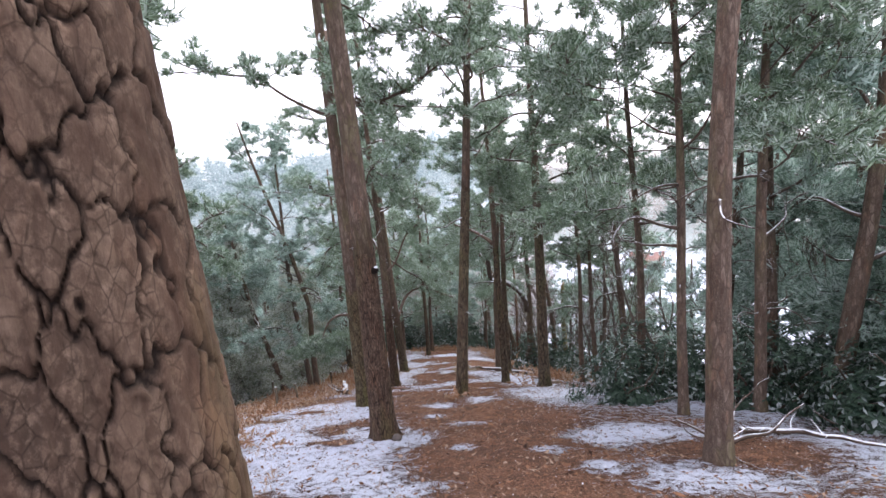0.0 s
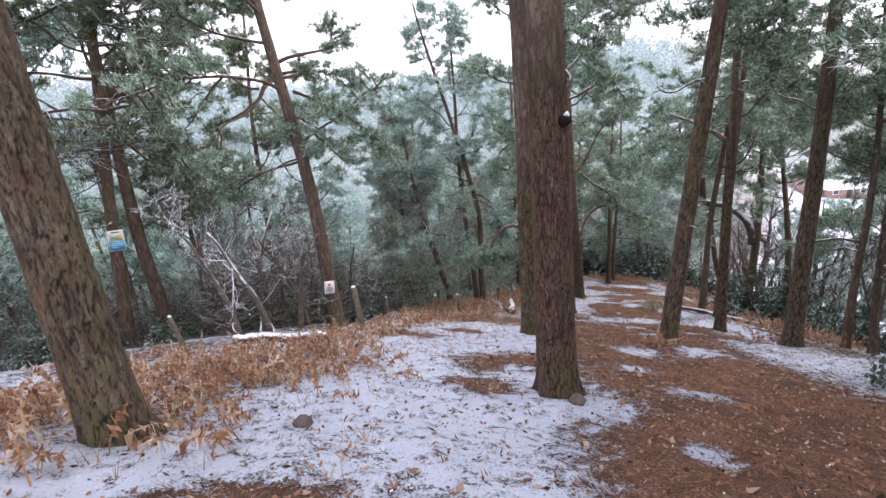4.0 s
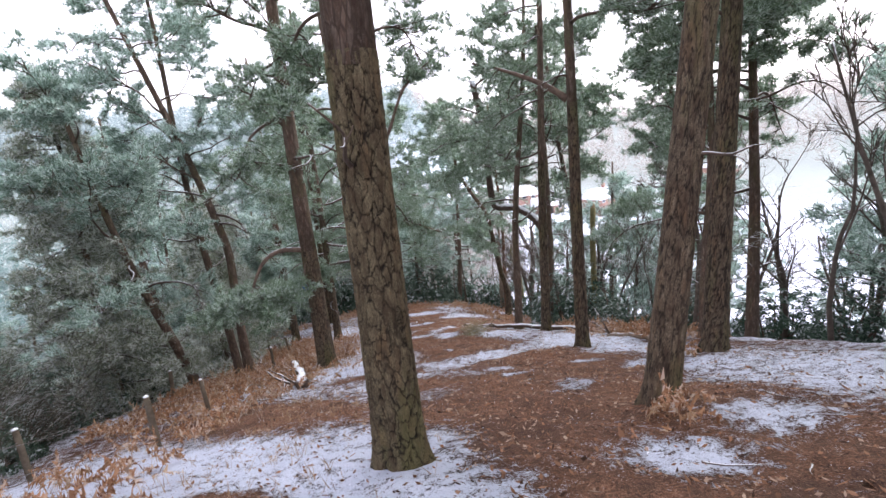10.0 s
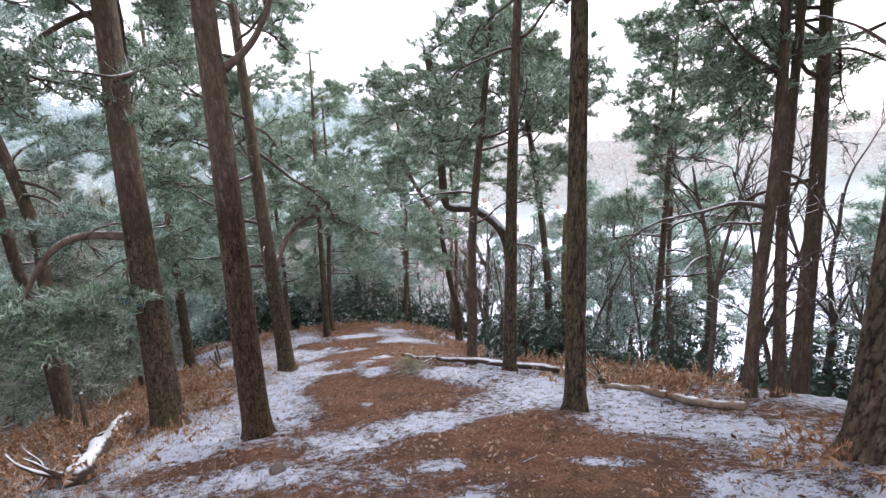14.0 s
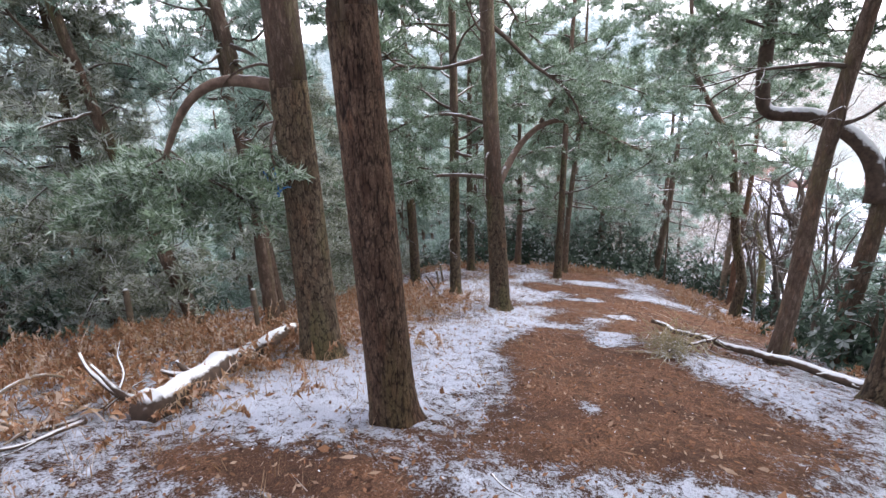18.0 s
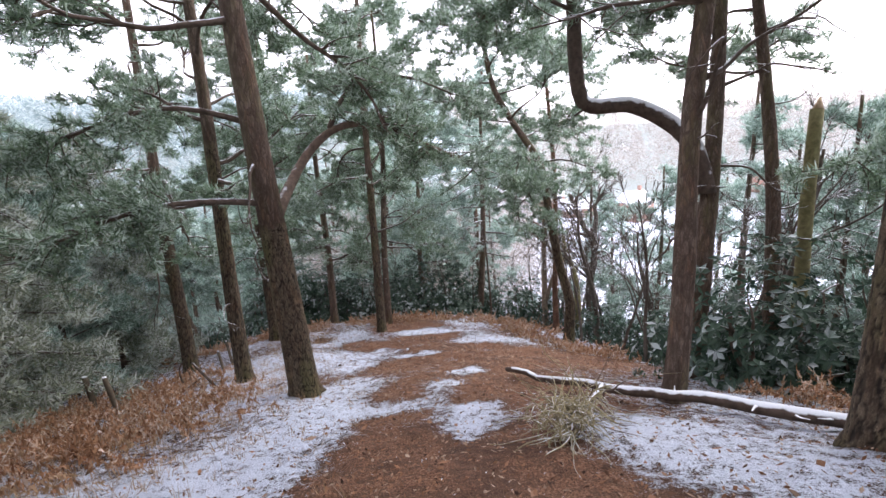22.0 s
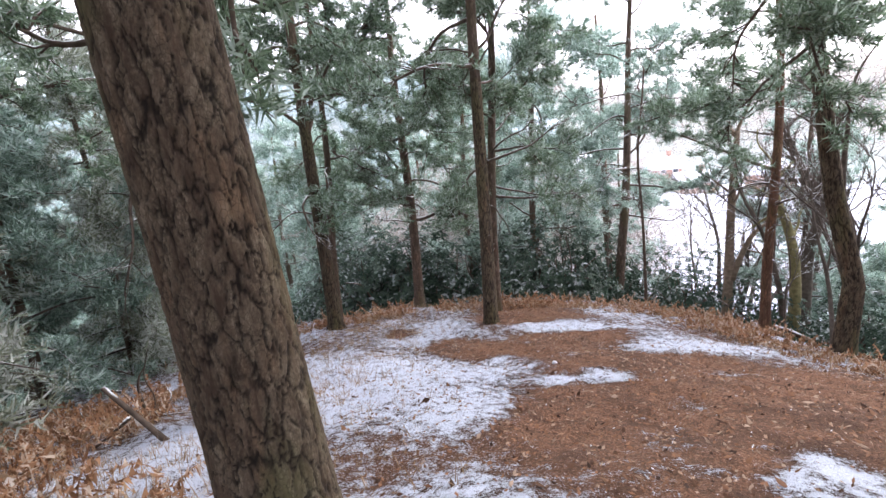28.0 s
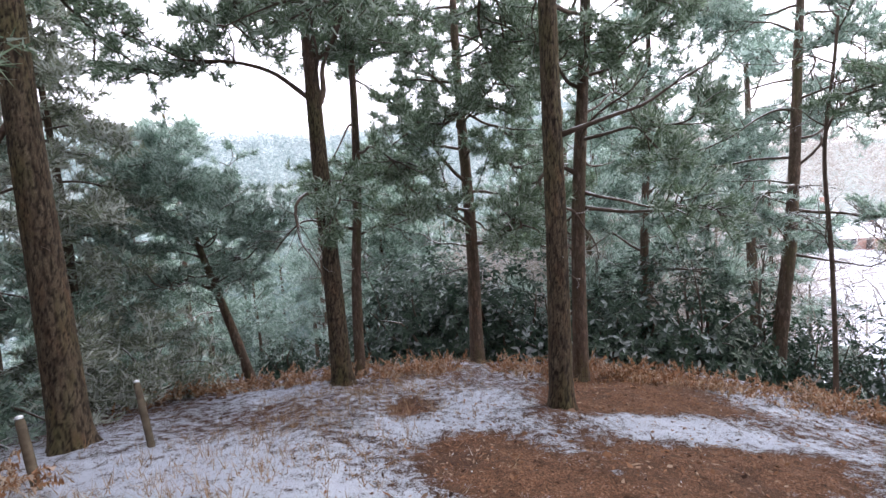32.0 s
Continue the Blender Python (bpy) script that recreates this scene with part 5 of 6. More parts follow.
def known_tree(label, stem, r, boughs, mat, seed):
    """A leafless tree whose stem and main boughs run through known places."""
    rng = np.random.default_rng(seed)
    stem = np.array(stem)
    foot = (stem[0, 0], stem[0, 1], at(stem[0, 0], stem[0, 1]))
    root = new("bare_tree")
    root.location = foot
    tagged(root, label, "tree", "bare trees")
    twigs = Buf()
    lines = [(np.concatenate([[foot], stem]), r, "trunk")] + [(np.array(b), r * 0.6, "bough") for b in boughs]
    for pts, rad, what in lines:
        pts = pts - foot
        branch(root, pts, rad, what, mat, 9, 0.45, 5)
        for s in np.sort(rng.uniform(0.35, 1.0, 9)):
            p, d = along(pts, np.array([s]))
            q = crooked(rng, p[0], d[0] / np.linalg.norm(d[0]) + rng.normal(0, 0.7, 3) + (0, 0, 0.2), rng.uniform(1.0, 2.4), 8, 0.26)
            branch(root, q, rad * 0.3, "bough", mat, 6)
            for s2 in rng.uniform(0.2, 1.0, 7):
                p2, d2 = along(q, np.array([s2]))
                q2 = crooked(rng, p2[0], d2[0] / np.linalg.norm(d2[0]) + rng.normal(0, 0.7, 3), rng.uniform(0.4, 1.1), 6, 0.25)
                tube(twigs, q2, np.linspace(0.012, 0.005, 6), 4)
                q3 = crooked(rng, q2[3], q2[4] - q2[2] + rng.normal(0, 0.3, 3), rng.uniform(0.3, 0.7), 5, 0.25)
                tube(twigs, q3, np.linspace(0.008, 0.004, 5), 3)
    part("twig_work", twigs, frosted_twig, root, kind="stuff")


known_tree("crooked leafless tree with snow-lined boughs on the slope", [(-15.04, 11.49, -2.7), (-15.11, 11.69, -1.02), (-15.25, 11.38, -0.53), (-15.42, 10.94, -0.22), (-15.5, 10.71, 0.12)], 0.09,
           [[(-15.1, 11.6, -0.9), (-15.42, 10.96, -0.45), (-15.57, 10.57, -0.59)], [(-15.3, 11.2, -0.4), (-15.2, 11.46, -0.09), (-15.0, 11.9, 0.2)]], snow_twig, 109)
known_tree("crooked leafless tree with snow-lined boughs on the slope", [(-13.32, 14.4, -5.09), (-13.3, 14.71, -4.47), (-13.47, 14.86, -3.44), (-13.68, 14.82, -2.51)], 0.08,
           [[(-13.3, 14.71, -4.47), (-13.1, 15.11, -4.09), (-12.78, 15.53, -3.94), (-11.88, 16.55, -3.65), (-11.36, 17.09, -3.37)], [(-13.4, 14.8, -3.8), (-13.28, 15.15, -3.27), (-13.15, 15.41, -2.84), (-13.21, 15.51, -1.92)],
            [(-13.33, 14.6, -4.7), (-13.1, 14.9, -4.42), (-12.85, 15.26, -4.48)]], snow_twig, 110)
known_tree("pale grey leafless tree beside the field", [(7.45, 46.97, -15.4), (7.44, 46.97, -13.17), (7.44, 46.97, -11.44), (7.5, 46.94, -10.29), (7.51, 46.93, -9.3)], 0.2, [[(7.53, 46.92, -14.82), (7.95, 46.67, -13.15), (8.38, 46.41, -12.62)]], pale_wood, 101)
known_tree("leafless tree with a yellow-green mossy stem", [(8.65, 45.02, -14.84), (8.55, 45.09, -13.38), (8.31, 45.26, -12.31), (8.05, 45.43, -11.6), (7.98, 45.47, -10.9)], 0.2, [], mossy_wood, 102)
known_tree("forked crooked leafless tree with frosted boughs", [(9.98, 46.53, -15.44), (9.94, 46.55, -13.82), (10.14, 46.41, -13.02), (10.18, 46.38, -12.13), (10.03, 46.49, -11.5), (9.69, 46.74, -10.87), (9.32, 46.99, -9.84), (9.03, 47.18, -8.94)], 0.24,
           [[(10.03, 46.49, -11.5), (9.62, 46.78, -11.17), (9.12, 47.12, -11.21)],
            [(10.12, 46.43, -11.63), (10.27, 46.31, -10.19), (10.1, 46.44, -9.69), (10.36, 46.24, -9.26)]], frosted_twig, 103)
known_tree("slim dark sapling behind a pine", [(4.15, 46.3, -14.93), (4.04, 46.34, -11.98), (3.83, 46.41, -9.82), (4.0, 46.35, -8.04), (4.05, 46.33, -6.9)], 0.06, [], limb_bark, 107)
bare_tree(13.5, 50.5, 10, 0.15, 105, "tall bare frosted tree beside the field", fork=0.3, spread=0.65)
bare_tree(16.5, 56.0, 10, 0.15, 106, "tall bare frosted tree beside the field", fork=0.3, spread=0.65)
bare_tree(7.9, 34.8, 7.0, 0.11, 104, "crooked bare tree above the field", limb_bark, fork=0.3)


# ---------------------------------------------------------------- evergreen shrubs
def shrub(x, y, size, seed, label, tall=1.0):
    """A rhododendron: several stems and domed whorls of long glossy leaves, some holding snow."""
    rng = np.random.default_rng(seed)
    root = new("rhododendron")
    root.location = (x, y, at(x, y))
    tagged(root, label, "shrub", "evergreen shrubs")
    leaf = Buf()
    for _ in range(9):
        a = rng.uniform(0, 6.28)
        q = crooked(rng, (0.1 * math.cos(a), 0.1 * math.sin(a), -0.05), (0.7 * math.cos(a), 0.7 * math.sin(a), 0.9 * tall), size * rng.uniform(0.7, 1.1), 6, 0.22)
        branch(root, q, 0.022 * size, "stem", limb_bark, 5)
    n = int(330 * size)
    u = rng.normal(0, 1, (n, 3))
    u /= np.linalg.norm(u, axis=1)[:, None]
    u[:, 2] = np.abs(u[:, 2]) * 1.0 - 0.08
    rad = size * rng.uniform(0.35, 1.05, n) ** 0.5 * (0.82 + 0.25 * np.sin(3 * u[:, 0] + 2 * u[:, 1] + seed))
    c = u * rad[:, None] * (1, 1, tall)
    c[:, 2] = np.maximum(c[:, 2], 0.05) + rng.normal(0, 0.05, n)
    k = 6
    ang = np.tile(np.arange(k) * 2 * np.pi / k, n) + np.repeat(rng.uniform(0, 6, n), k)
    ax = u + rng.normal(0, 0.3, (n, 3))
    ax /= np.linalg.norm(ax, axis=1)[:, None]
    e1 = np.cross(ax, (0.3, 0.2, 1))
    e1 /= np.linalg.norm(e1, axis=1)[:, None]
    e2 = np.cross(ax, e1)
    out = np.cos(ang)[:, None] * np.repeat(e1, k, 0) + np.sin(ang)[:, None] * np.repeat(e2, k, 0)
    axr = np.repeat(ax, k, 0)
    d = out * 0.95 + axr * rng.uniform(-0.25, 0.5, (n * k, 1))
    d /= np.linalg.norm(d, axis=1)[:, None]
    side = np.cross(d, axr)
    side /= np.linalg.norm(side, axis=1)[:, None] + 1e-9
    ln, wd = rng.uniform(0.09, 0.16, (n * k, 1)), rng.uniform(0.022, 0.036, (n * k, 1))
    b0 = np.repeat(c, k, 0)
    m = b0 + d * ln * 0.55
    v = np.stack([b0, m + side * wd - axr * 0.006, b0 + d * ln - axr * 0.03, m - side * wd - axr * 0.006], 1).reshape(-1, 3)
    leaf.add(v, np.arange(n * k * 4).reshape(-1, 4))
    part("foliage", leaf, shrub_leaf, root, kind="stuff", smooth=False)
    return root


SHRUB = "dark evergreen rhododendron dusted with snow"
shrubs = [shrub(-300 + 9 * k, -190, 1.5 + 0.25 * k, 120 + k, SHRUB, 0.9 + 0.25 * k) for k in range(3)]


def set_shrubs(spots, sink=0.1):
    for x, y, s in spots:
        copy_thing(shrubs[int(rng.integers(3))], pose(x, y, at(x, y, sink), 0, 0, rng.uniform(0, 360)) @ Matrix.Scale(s, 4))


set_shrubs([(-8.8, 50.0, 1.7), (-6.4, 49.2, 2.0), (-7.0, 52, 2.2), (-3.6, 50.2, 2.1), (-1.5, 49.4, 1.9), (0.2, 50.8, 2.0), (1.9, 49.8, 1.8), (3.4, 51.0, 1.9), (-5.0, 50.6, 2.1)])
set_shrubs([(5.4, 50.5, 1.3), (6.8, 48.2, 1.3), (8.2, 46.0, 1.2), (8.8, 42.8, 1.25), (9.8, 40.2, 1.3), (9.0, 37.4, 1.3), (9.4, 34.4, 1.5), (8.0, 32.2, 1.7)])
set_shrubs([(6.6, 30.1, 1.7), (7.4, 28.6, 1.6), (8.6, 30.4, 1.8), (6.9, 26.4, 0.95), (8.6, 25.0, 1.15), (10.4, 27.4, 1.4), (10.4, 22.6, 1.3), (12.4, 24.8, 1.4)])
set_shrubs([(9.5, 19.2, 1.0), (11.2, 18.0, 1.1), (12.6, 20.6, 1.2), (13.2, 17.2, 1.2), (10.6, 16.0, 1.0), (14.6, 19.0, 1.3)])
set_shrubs([(8.5, 7.5, 1.2), (10.6, 6.9, 1.4), (9.7, 9.6, 1.4), (12.4, 8.0, 1.5), (12.6, 11.2, 1.4)])
set_shrubs([(4.8, 11.6, 1.15), (5.9, 12.6, 1.2), (7.3, 10.6, 1.2), (8.3, 8.2, 1.3), (9.2, 6.2, 1.4), (9.6, 11.4, 1.4), (8.4, 13.8, 1.1), (10.8, 9, 1.5), (11.6, 14.6, 1.3)])
set_shrubs([(-11.5, 20, 0.9), (-13, 24, 1.1), (-12.4, 28, 1.1), (-10.6, 46.2, 1.0), (-13.6, 17.4, 0.9)])
set_shrubs([(-13.6, 12.6, 0.8), (-15.4, 10.4, 0.9), (-17.6, 15.8, 1.0), (-19.4, 13.0, 1.1), (-20.6, 16.6, 1.2), (-18.8, 19.4, 1.1), (-16.2, 20.2, 0.9), (-22.6, 20.4, 1.2), (-16.4, 26.4, 1.2), (-18, 33, 1.3)])
set_shrubs([(-4.2, 55, 1.4), (-8.6, 55, 1.4), (0.8, 55.5, 1.3), (5.0, 54.5, 1.2), (8.4, 51.6, 1.1), (11.2, 48.6, 1.0), (12.4, 43.4, 0.9), (12.2, 38.4, 0.9), (13.2, 33.2, 1.0)])


# ---------------------------------------------------------------- dark spruce and low hanging conifers
def spruce(x, y, h, wide, seed, label, leaf, name="spruce_tree", lift=0.0, size=0.26, rich=1.0):
    """A conifer with tiers of drooping boughs down to the ground."""
    rng = np.random.default_rng(seed)
    root = new(name)
    root.location = (x, y, at(x, y))
    tagged(root, label, "tree", "dark conifers")
    line = trunk_line(rng, h, (0, 0), 0.05)
    plain_trunk(root, line, h, 0.013 * h, bark_mid, 10, rng)
    twigs, tufts = Buf(), Buf()
    n = int(h * 4.5 * rich)
    for k in range(n):
        f = lift + (0.99 - lift) * k / n
        az = k * 2.4 + rng.normal(0, 0.3)
        ln = wide * (1 - f) ** 0.8 * rng.uniform(0.75, 1.15) + 0.25
        pts = crooked(rng, (line[0, 0] * 0, 0, h * f), (math.cos(az), math.sin(az), 0.18), ln, 6, 0.10, 0.13)
        if rich < 1:
            tube(twigs, pts, np.linspace(0.012 + 0.010 * ln, 0.006, 6), 4)
        else:
            branch(root, pts, 0.012 + 0.010 * ln, "bough", limb_bark, 5)
        spray(twigs, tufts, rng, pts, 0.012, int(5 + 4.0 * ln), 0.55, 9, size * 0.95, 0.12, 0.16, 9)
    part("twig_work", twigs, limb_bark, root, kind="stuff")
    part("foliage", tufts, leaf, root, kind="stuff", smooth=False)
    return root


spruce(-12.3, 26.4, 11.8, 2.9, 140, "olive-grey drooping spruce on the steep slope", needles_olive, size=0.24, rich=1.7)
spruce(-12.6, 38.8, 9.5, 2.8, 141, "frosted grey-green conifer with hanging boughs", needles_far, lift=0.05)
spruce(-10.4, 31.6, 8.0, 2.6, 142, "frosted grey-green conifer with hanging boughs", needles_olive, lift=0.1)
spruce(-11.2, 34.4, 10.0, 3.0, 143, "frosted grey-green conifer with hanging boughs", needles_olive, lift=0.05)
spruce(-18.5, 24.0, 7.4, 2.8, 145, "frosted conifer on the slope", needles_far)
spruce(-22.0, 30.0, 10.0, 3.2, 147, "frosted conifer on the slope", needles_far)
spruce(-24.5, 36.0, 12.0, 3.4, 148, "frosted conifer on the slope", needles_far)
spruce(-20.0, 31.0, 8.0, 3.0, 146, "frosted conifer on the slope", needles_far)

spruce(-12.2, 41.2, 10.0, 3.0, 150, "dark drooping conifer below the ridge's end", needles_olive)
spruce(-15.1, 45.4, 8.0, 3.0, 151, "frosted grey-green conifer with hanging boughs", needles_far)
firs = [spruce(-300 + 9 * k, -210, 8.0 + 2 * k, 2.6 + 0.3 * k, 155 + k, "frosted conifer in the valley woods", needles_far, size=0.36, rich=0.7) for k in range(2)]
scatter(firs, 14, (-24, 7), (51, 84), 2.4, lambda x, y: True)
scatter(firs, 9, (-40, -16), (24, 70), 3.0, lambda x, y: True)
scatter(firs, 4, (9.5, 17), (40, 60), 2.4, lambda x, y: True, 0.5, 0.8)
scatter(firs, 9, (9.5, 20), (6, 21), 2.0, lambda x, y: x > 9 + 0.15 * y, 0.55, 0.95)
for o in (*firs, *bares, *slim, *shrubs):
    for c in (*o.children_recursive, o):
        bpy.data.objects.remove(c)


# ---------------------------------------------------------------- woods across the valley
def far_wood(name, n, xr, yr, keep, seed, mat, label, high=(6, 11), blades_each=46, long=1.0, slim_by=0.35):
    r2 = np.random.default_rng(seed)
    buf = Buf()
    x, y = r2.uniform(*xr, n * 3), r2.uniform(*yr, n * 3)
    ok = keep(x, y)
    x, y = x[ok][:n], y[ok][:n]
    z = land(x, y)
    h = r2.uniform(*high, len(x))
    m = blades_each
    f = r2.uniform(0.1, 1.0, (len(x), m))
    a = r2.uniform(0, 6.28, (len(x), m))
    rad = (1 - f) ** 0.6 * h[:, None] * 0.30 * r2.uniform(0.4, 1.05, (len(x), m))
    p = np.stack([x[:, None] + rad * np.cos(a), y[:, None] + rad * np.sin(a), z[:, None] + f * h[:, None]], -1).reshape(-1, 3)
    d = np.stack([np.cos(a), np.sin(a), 0.5 + 0 * a], -1).reshape(-1, 3)
    blades(buf, r2, p, d, 1, long, long * slim_by, 0.5)
    ob = new(name, buf.mesh(name, False))
    ob.data.materials.append(mat)
    tagged(ob, label, "woodland", kind="stuff")
    return ob


far_wood("slope_thicket", 170, (-22, -10.3), (8, 24), lambda x, y: (x < -10.6) & ((y > 13.5) | (x < -16.5)), 33, thicket_twig, "brown thicket of bare twigs on the steep slope", (1.2, 3.4), 320, 0.8, 0.018)
# Valley and hill woods carry their haze in the needle colours.
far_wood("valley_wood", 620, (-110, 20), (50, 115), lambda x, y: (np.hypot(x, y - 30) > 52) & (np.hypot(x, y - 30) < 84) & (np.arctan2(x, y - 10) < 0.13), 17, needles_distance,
         "frosted, hazy pine woods low in the valley", blades_each=200, long=1.0, slim_by=0.15)
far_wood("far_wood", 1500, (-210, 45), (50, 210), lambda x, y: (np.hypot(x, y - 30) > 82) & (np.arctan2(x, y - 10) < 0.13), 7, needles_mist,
         "pale misty woods on the far hillside", blades_each=170, long=1.25, slim_by=0.15)
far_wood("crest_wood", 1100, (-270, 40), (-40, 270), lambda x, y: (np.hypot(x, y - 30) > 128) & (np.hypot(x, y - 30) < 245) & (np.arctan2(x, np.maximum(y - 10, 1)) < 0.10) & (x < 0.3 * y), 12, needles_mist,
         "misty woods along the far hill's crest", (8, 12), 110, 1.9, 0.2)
far_wood("left_wood", 450, (-110, -40), (-20, 70), lambda x, y: x < -40, 8, needles_mist, "misty pine woods in the side valley", (9, 14), 170, 1.25, 0.15)
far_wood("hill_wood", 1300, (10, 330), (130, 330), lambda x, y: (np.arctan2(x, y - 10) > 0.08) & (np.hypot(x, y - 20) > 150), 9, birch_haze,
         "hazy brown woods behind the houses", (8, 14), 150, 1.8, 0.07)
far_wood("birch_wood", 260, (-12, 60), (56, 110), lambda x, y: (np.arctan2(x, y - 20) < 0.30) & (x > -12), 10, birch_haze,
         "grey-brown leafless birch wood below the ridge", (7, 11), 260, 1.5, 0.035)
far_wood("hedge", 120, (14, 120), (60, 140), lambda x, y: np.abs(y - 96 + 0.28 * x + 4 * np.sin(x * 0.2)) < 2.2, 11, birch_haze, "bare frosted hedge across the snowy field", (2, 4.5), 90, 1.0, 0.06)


# ---------------------------------------------------------------- fence along the left of the path
def upright(parent, x, y, high, r, tilt=(0.0, 0.0), name="post", mat=None, cap=True):
    """A round weathered post with a chamfered top and a little snow on it."""
    z = at(x, y, 0.15) - parent.location.z
    base = np.array([x - parent.location.x, y - parent.location.y, z])
    zs = np.array([0, 0.2, 0.5, 0.8, 0.96, 1.0]) * (high + 0.15)
    pts = base + np.stack([zs * tilt[0], zs * tilt[1], zs], 1)
    buf = Buf()
    tube(buf, pts, r * np.array([1.05, 1.0, 1.03, 0.97, 0.95, 0.7]), 10)
    ob = part(name, buf, mat or post_wood, parent)
    if cap:
        b2 = Buf()
        tube(b2, [pts[-1] + (0, 0, 0.002), pts[-1] + (0, 0, 0.018), pts[-1] + (0, 0, 0.03)], [r * 0.85, r * 0.75, r * 0.3], 8)
        part("snow_cap", b2, snow_mat, ob, "cap of snow")
    return pts


def fence(spots, wires, label):
    root = new("wire_fence")
    root.location = (spots[0][0], spots[0][1], at(spots[0][0], spots[0][1]))
    tagged(root, label, "fence")
    tops = [upright(root, x, y, h, r, t) for x, y, h, r, t in spots]
    for f in wires:
        for a, b in zip(tops, tops[1:]):
            p, q = a[0] + (a[-1] - a[0]) * f, b[0] + (b[-1] - b[0]) * f
            s = np.linspace(0, 1, 9)[:, None]
            line = p * (1 - s) + q * s - np.array([0, 0, 0.08]) * (4 * s * (1 - s))
            buf = Buf()
            tube(buf, line, np.full(9, 0.004), 4, False)
            part("wire", buf, wire_mat, root)
    return root


fence([(-8.6, 3.4, 1.0, 0.05, (0.03, 0)), (-7.5, 8.4, 0.75, 0.04, (-0.34, 0.02)), (-6.8, 12.75, 1.12, 0.075, (-0.22, 0.15)), (-6.8, 17.5, 1.0, 0.055, (0.0, 0.0)), (-6.7, 19.6, 0.9, 0.045, (-0.05, 0.0))],
      (0.55, 0.85), "weathered wooden posts with slack fence wire among bracken")
fence([(-7.45, 13.7, 1.0, 0.06, (-0.06, 0.0)), (-8.5, 17.0, 0.95, 0.05, (0.0, 0.0))], (0.8,), "pair of old dark fence posts on the slope edge")
fence([(-9.9, 24.9, 1.1, 0.06, (0.08, 0.0)), (-6.5, 24.65, 1.05, 0.045, (0.02, 0.0))], (), "old leaning fence posts beside a fallen log")
fence([(-7.6, 32.75, 0.95, 0.06, (-0.20, 0.05)), (-8.9, 34.0, 1.0, 0.07, (-0.1, 0.0)), (-7.0, 38.4, 0.9, 0.045, (-0.12, 0.0)), (-6.75, 36.9, 0.75, 0.045, (-0.12, 0.0))], (), "leaning cut fence posts in dead bracken")


# ---------------------------------------------------------------- notices on the trees
def notice(x, y, z, wide, high, facing, label, bands, ink, roll=0.0):
    """A flat board on a trunk: coloured bands and bars that stand for its small print."""
    root = new("notice_board")
    root.matrix_world = pose(x, y, z, 90, roll, facing)
    tagged(root, label, "sign")
    back = Buf()
    box(back, (wide, high, 0.012), bevel=0.012)
    part("board", back, sign_white_mat, root)
    for mat, y0, y1, inset in bands:
        b = Buf()
        box(b, (wide - 2 * inset, (y1 - y0) * high, 0.004), (0, ((y0 + y1) / 2 - 0.5) * high, 0.009))
        part("panel", b, mat, root)
    for mat, cx, cy, w, h in ink:
        b = Buf()
        box(b, (w * wide, h * high, 0.003), (cx * wide, (cy - 0.5) * high, 0.0135))
        part("print_bar", b, mat, root)
    for cx in (-0.4, 0.4):
        b = Buf()
        tube(b, [(cx * wide, 0.46 * high, 0.005), (cx * wide, 0.46 * high, 0.018)], [0.008, 0.006], 8)
        part("nail", b, wire_mat, root)
    return root


notice(-15.50, 12.84, -2.62, 0.44, 0.66, 58, "blue and yellow notice with small print on a pine", [(sign_yellow_mat, 0.50, 0.78, 0.05), (sign_blue_mat, 0.04, 0.48, 0.02)],
       [(sign_ink_mat, 0, 0.9, 0.5, 0.05), (sign_blue_mat, -0.1, 0.66, 0.5, 0.07), (sign_blue_mat, 0, 0.56, 0.7, 0.03), (sign_white_mat, 0, 0.36, 0.7, 0.03), (sign_white_mat, 0, 0.28, 0.7, 0.03), (sign_white_mat, -0.15, 0.18, 0.4, 0.03)], 3)
notice(-9.37, 15.02, -4.66, 0.32, 0.42, 40, "small white notice with a red mark on a pine", [],
       [(sign_red_mat, 0.0, 0.72, 0.22, 0.18), (sign_ink_mat, 0, 0.50, 0.6, 0.04), (sign_ink_mat, 0, 0.40, 0.7, 0.03), (sign_ink_mat, 0, 0.31, 0.7, 0.03), (sign_ink_mat, -0.1, 0.22, 0.5, 0.03)], 5)


# ---------------------------------------------------------------- fallen wood
def log(pts, r0, r1, label, name="fallen_log", lift=0.6, mat=None, stubs=4, seed=1, group="fallen wood", snow=True):
    """A fallen stem lying on the ground, with broken stubs and a ridge of snow."""
    g = np.random.default_rng(seed)
    n = 22
    s = np.linspace(0, 1, n)
    xy, _ = along(np.array([(x, y, h) for x, y, h in pts], float), s)
    rad = (r0 + (r1 - r0) * s) * (1 + g.normal(0, 0.04, n))
    z = land(xy[:, 0], xy[:, 1]) + rad * lift + xy[:, 2]
    line = np.stack([xy[:, 0], xy[:, 1], z], 1)
    root = new(name)
    root.location = line[0]
    tagged(root, label, "log", group)
    line = line - line[0]
    buf = Buf()
    tube(buf, line, rad, 14)
    part("stem", buf, mat or log_snowy, root)
    for _ in range(stubs):
        q, d = along(line, np.array([g.uniform(0.05, 0.95)]))
        side = np.cross(d[0], (0, 0, 1))
        side /= np.linalg.norm(side)
        way = side * g.choice((-1, 1)) + (0, 0, g.uniform(0.2, 1.0))
        branch(root, crooked(g, q[0], way, g.uniform(0.15, 0.5), 4, 0.2), r1 * 0.45 + 0.008, "stub", mat or log_snowy, 6)
    return root, line


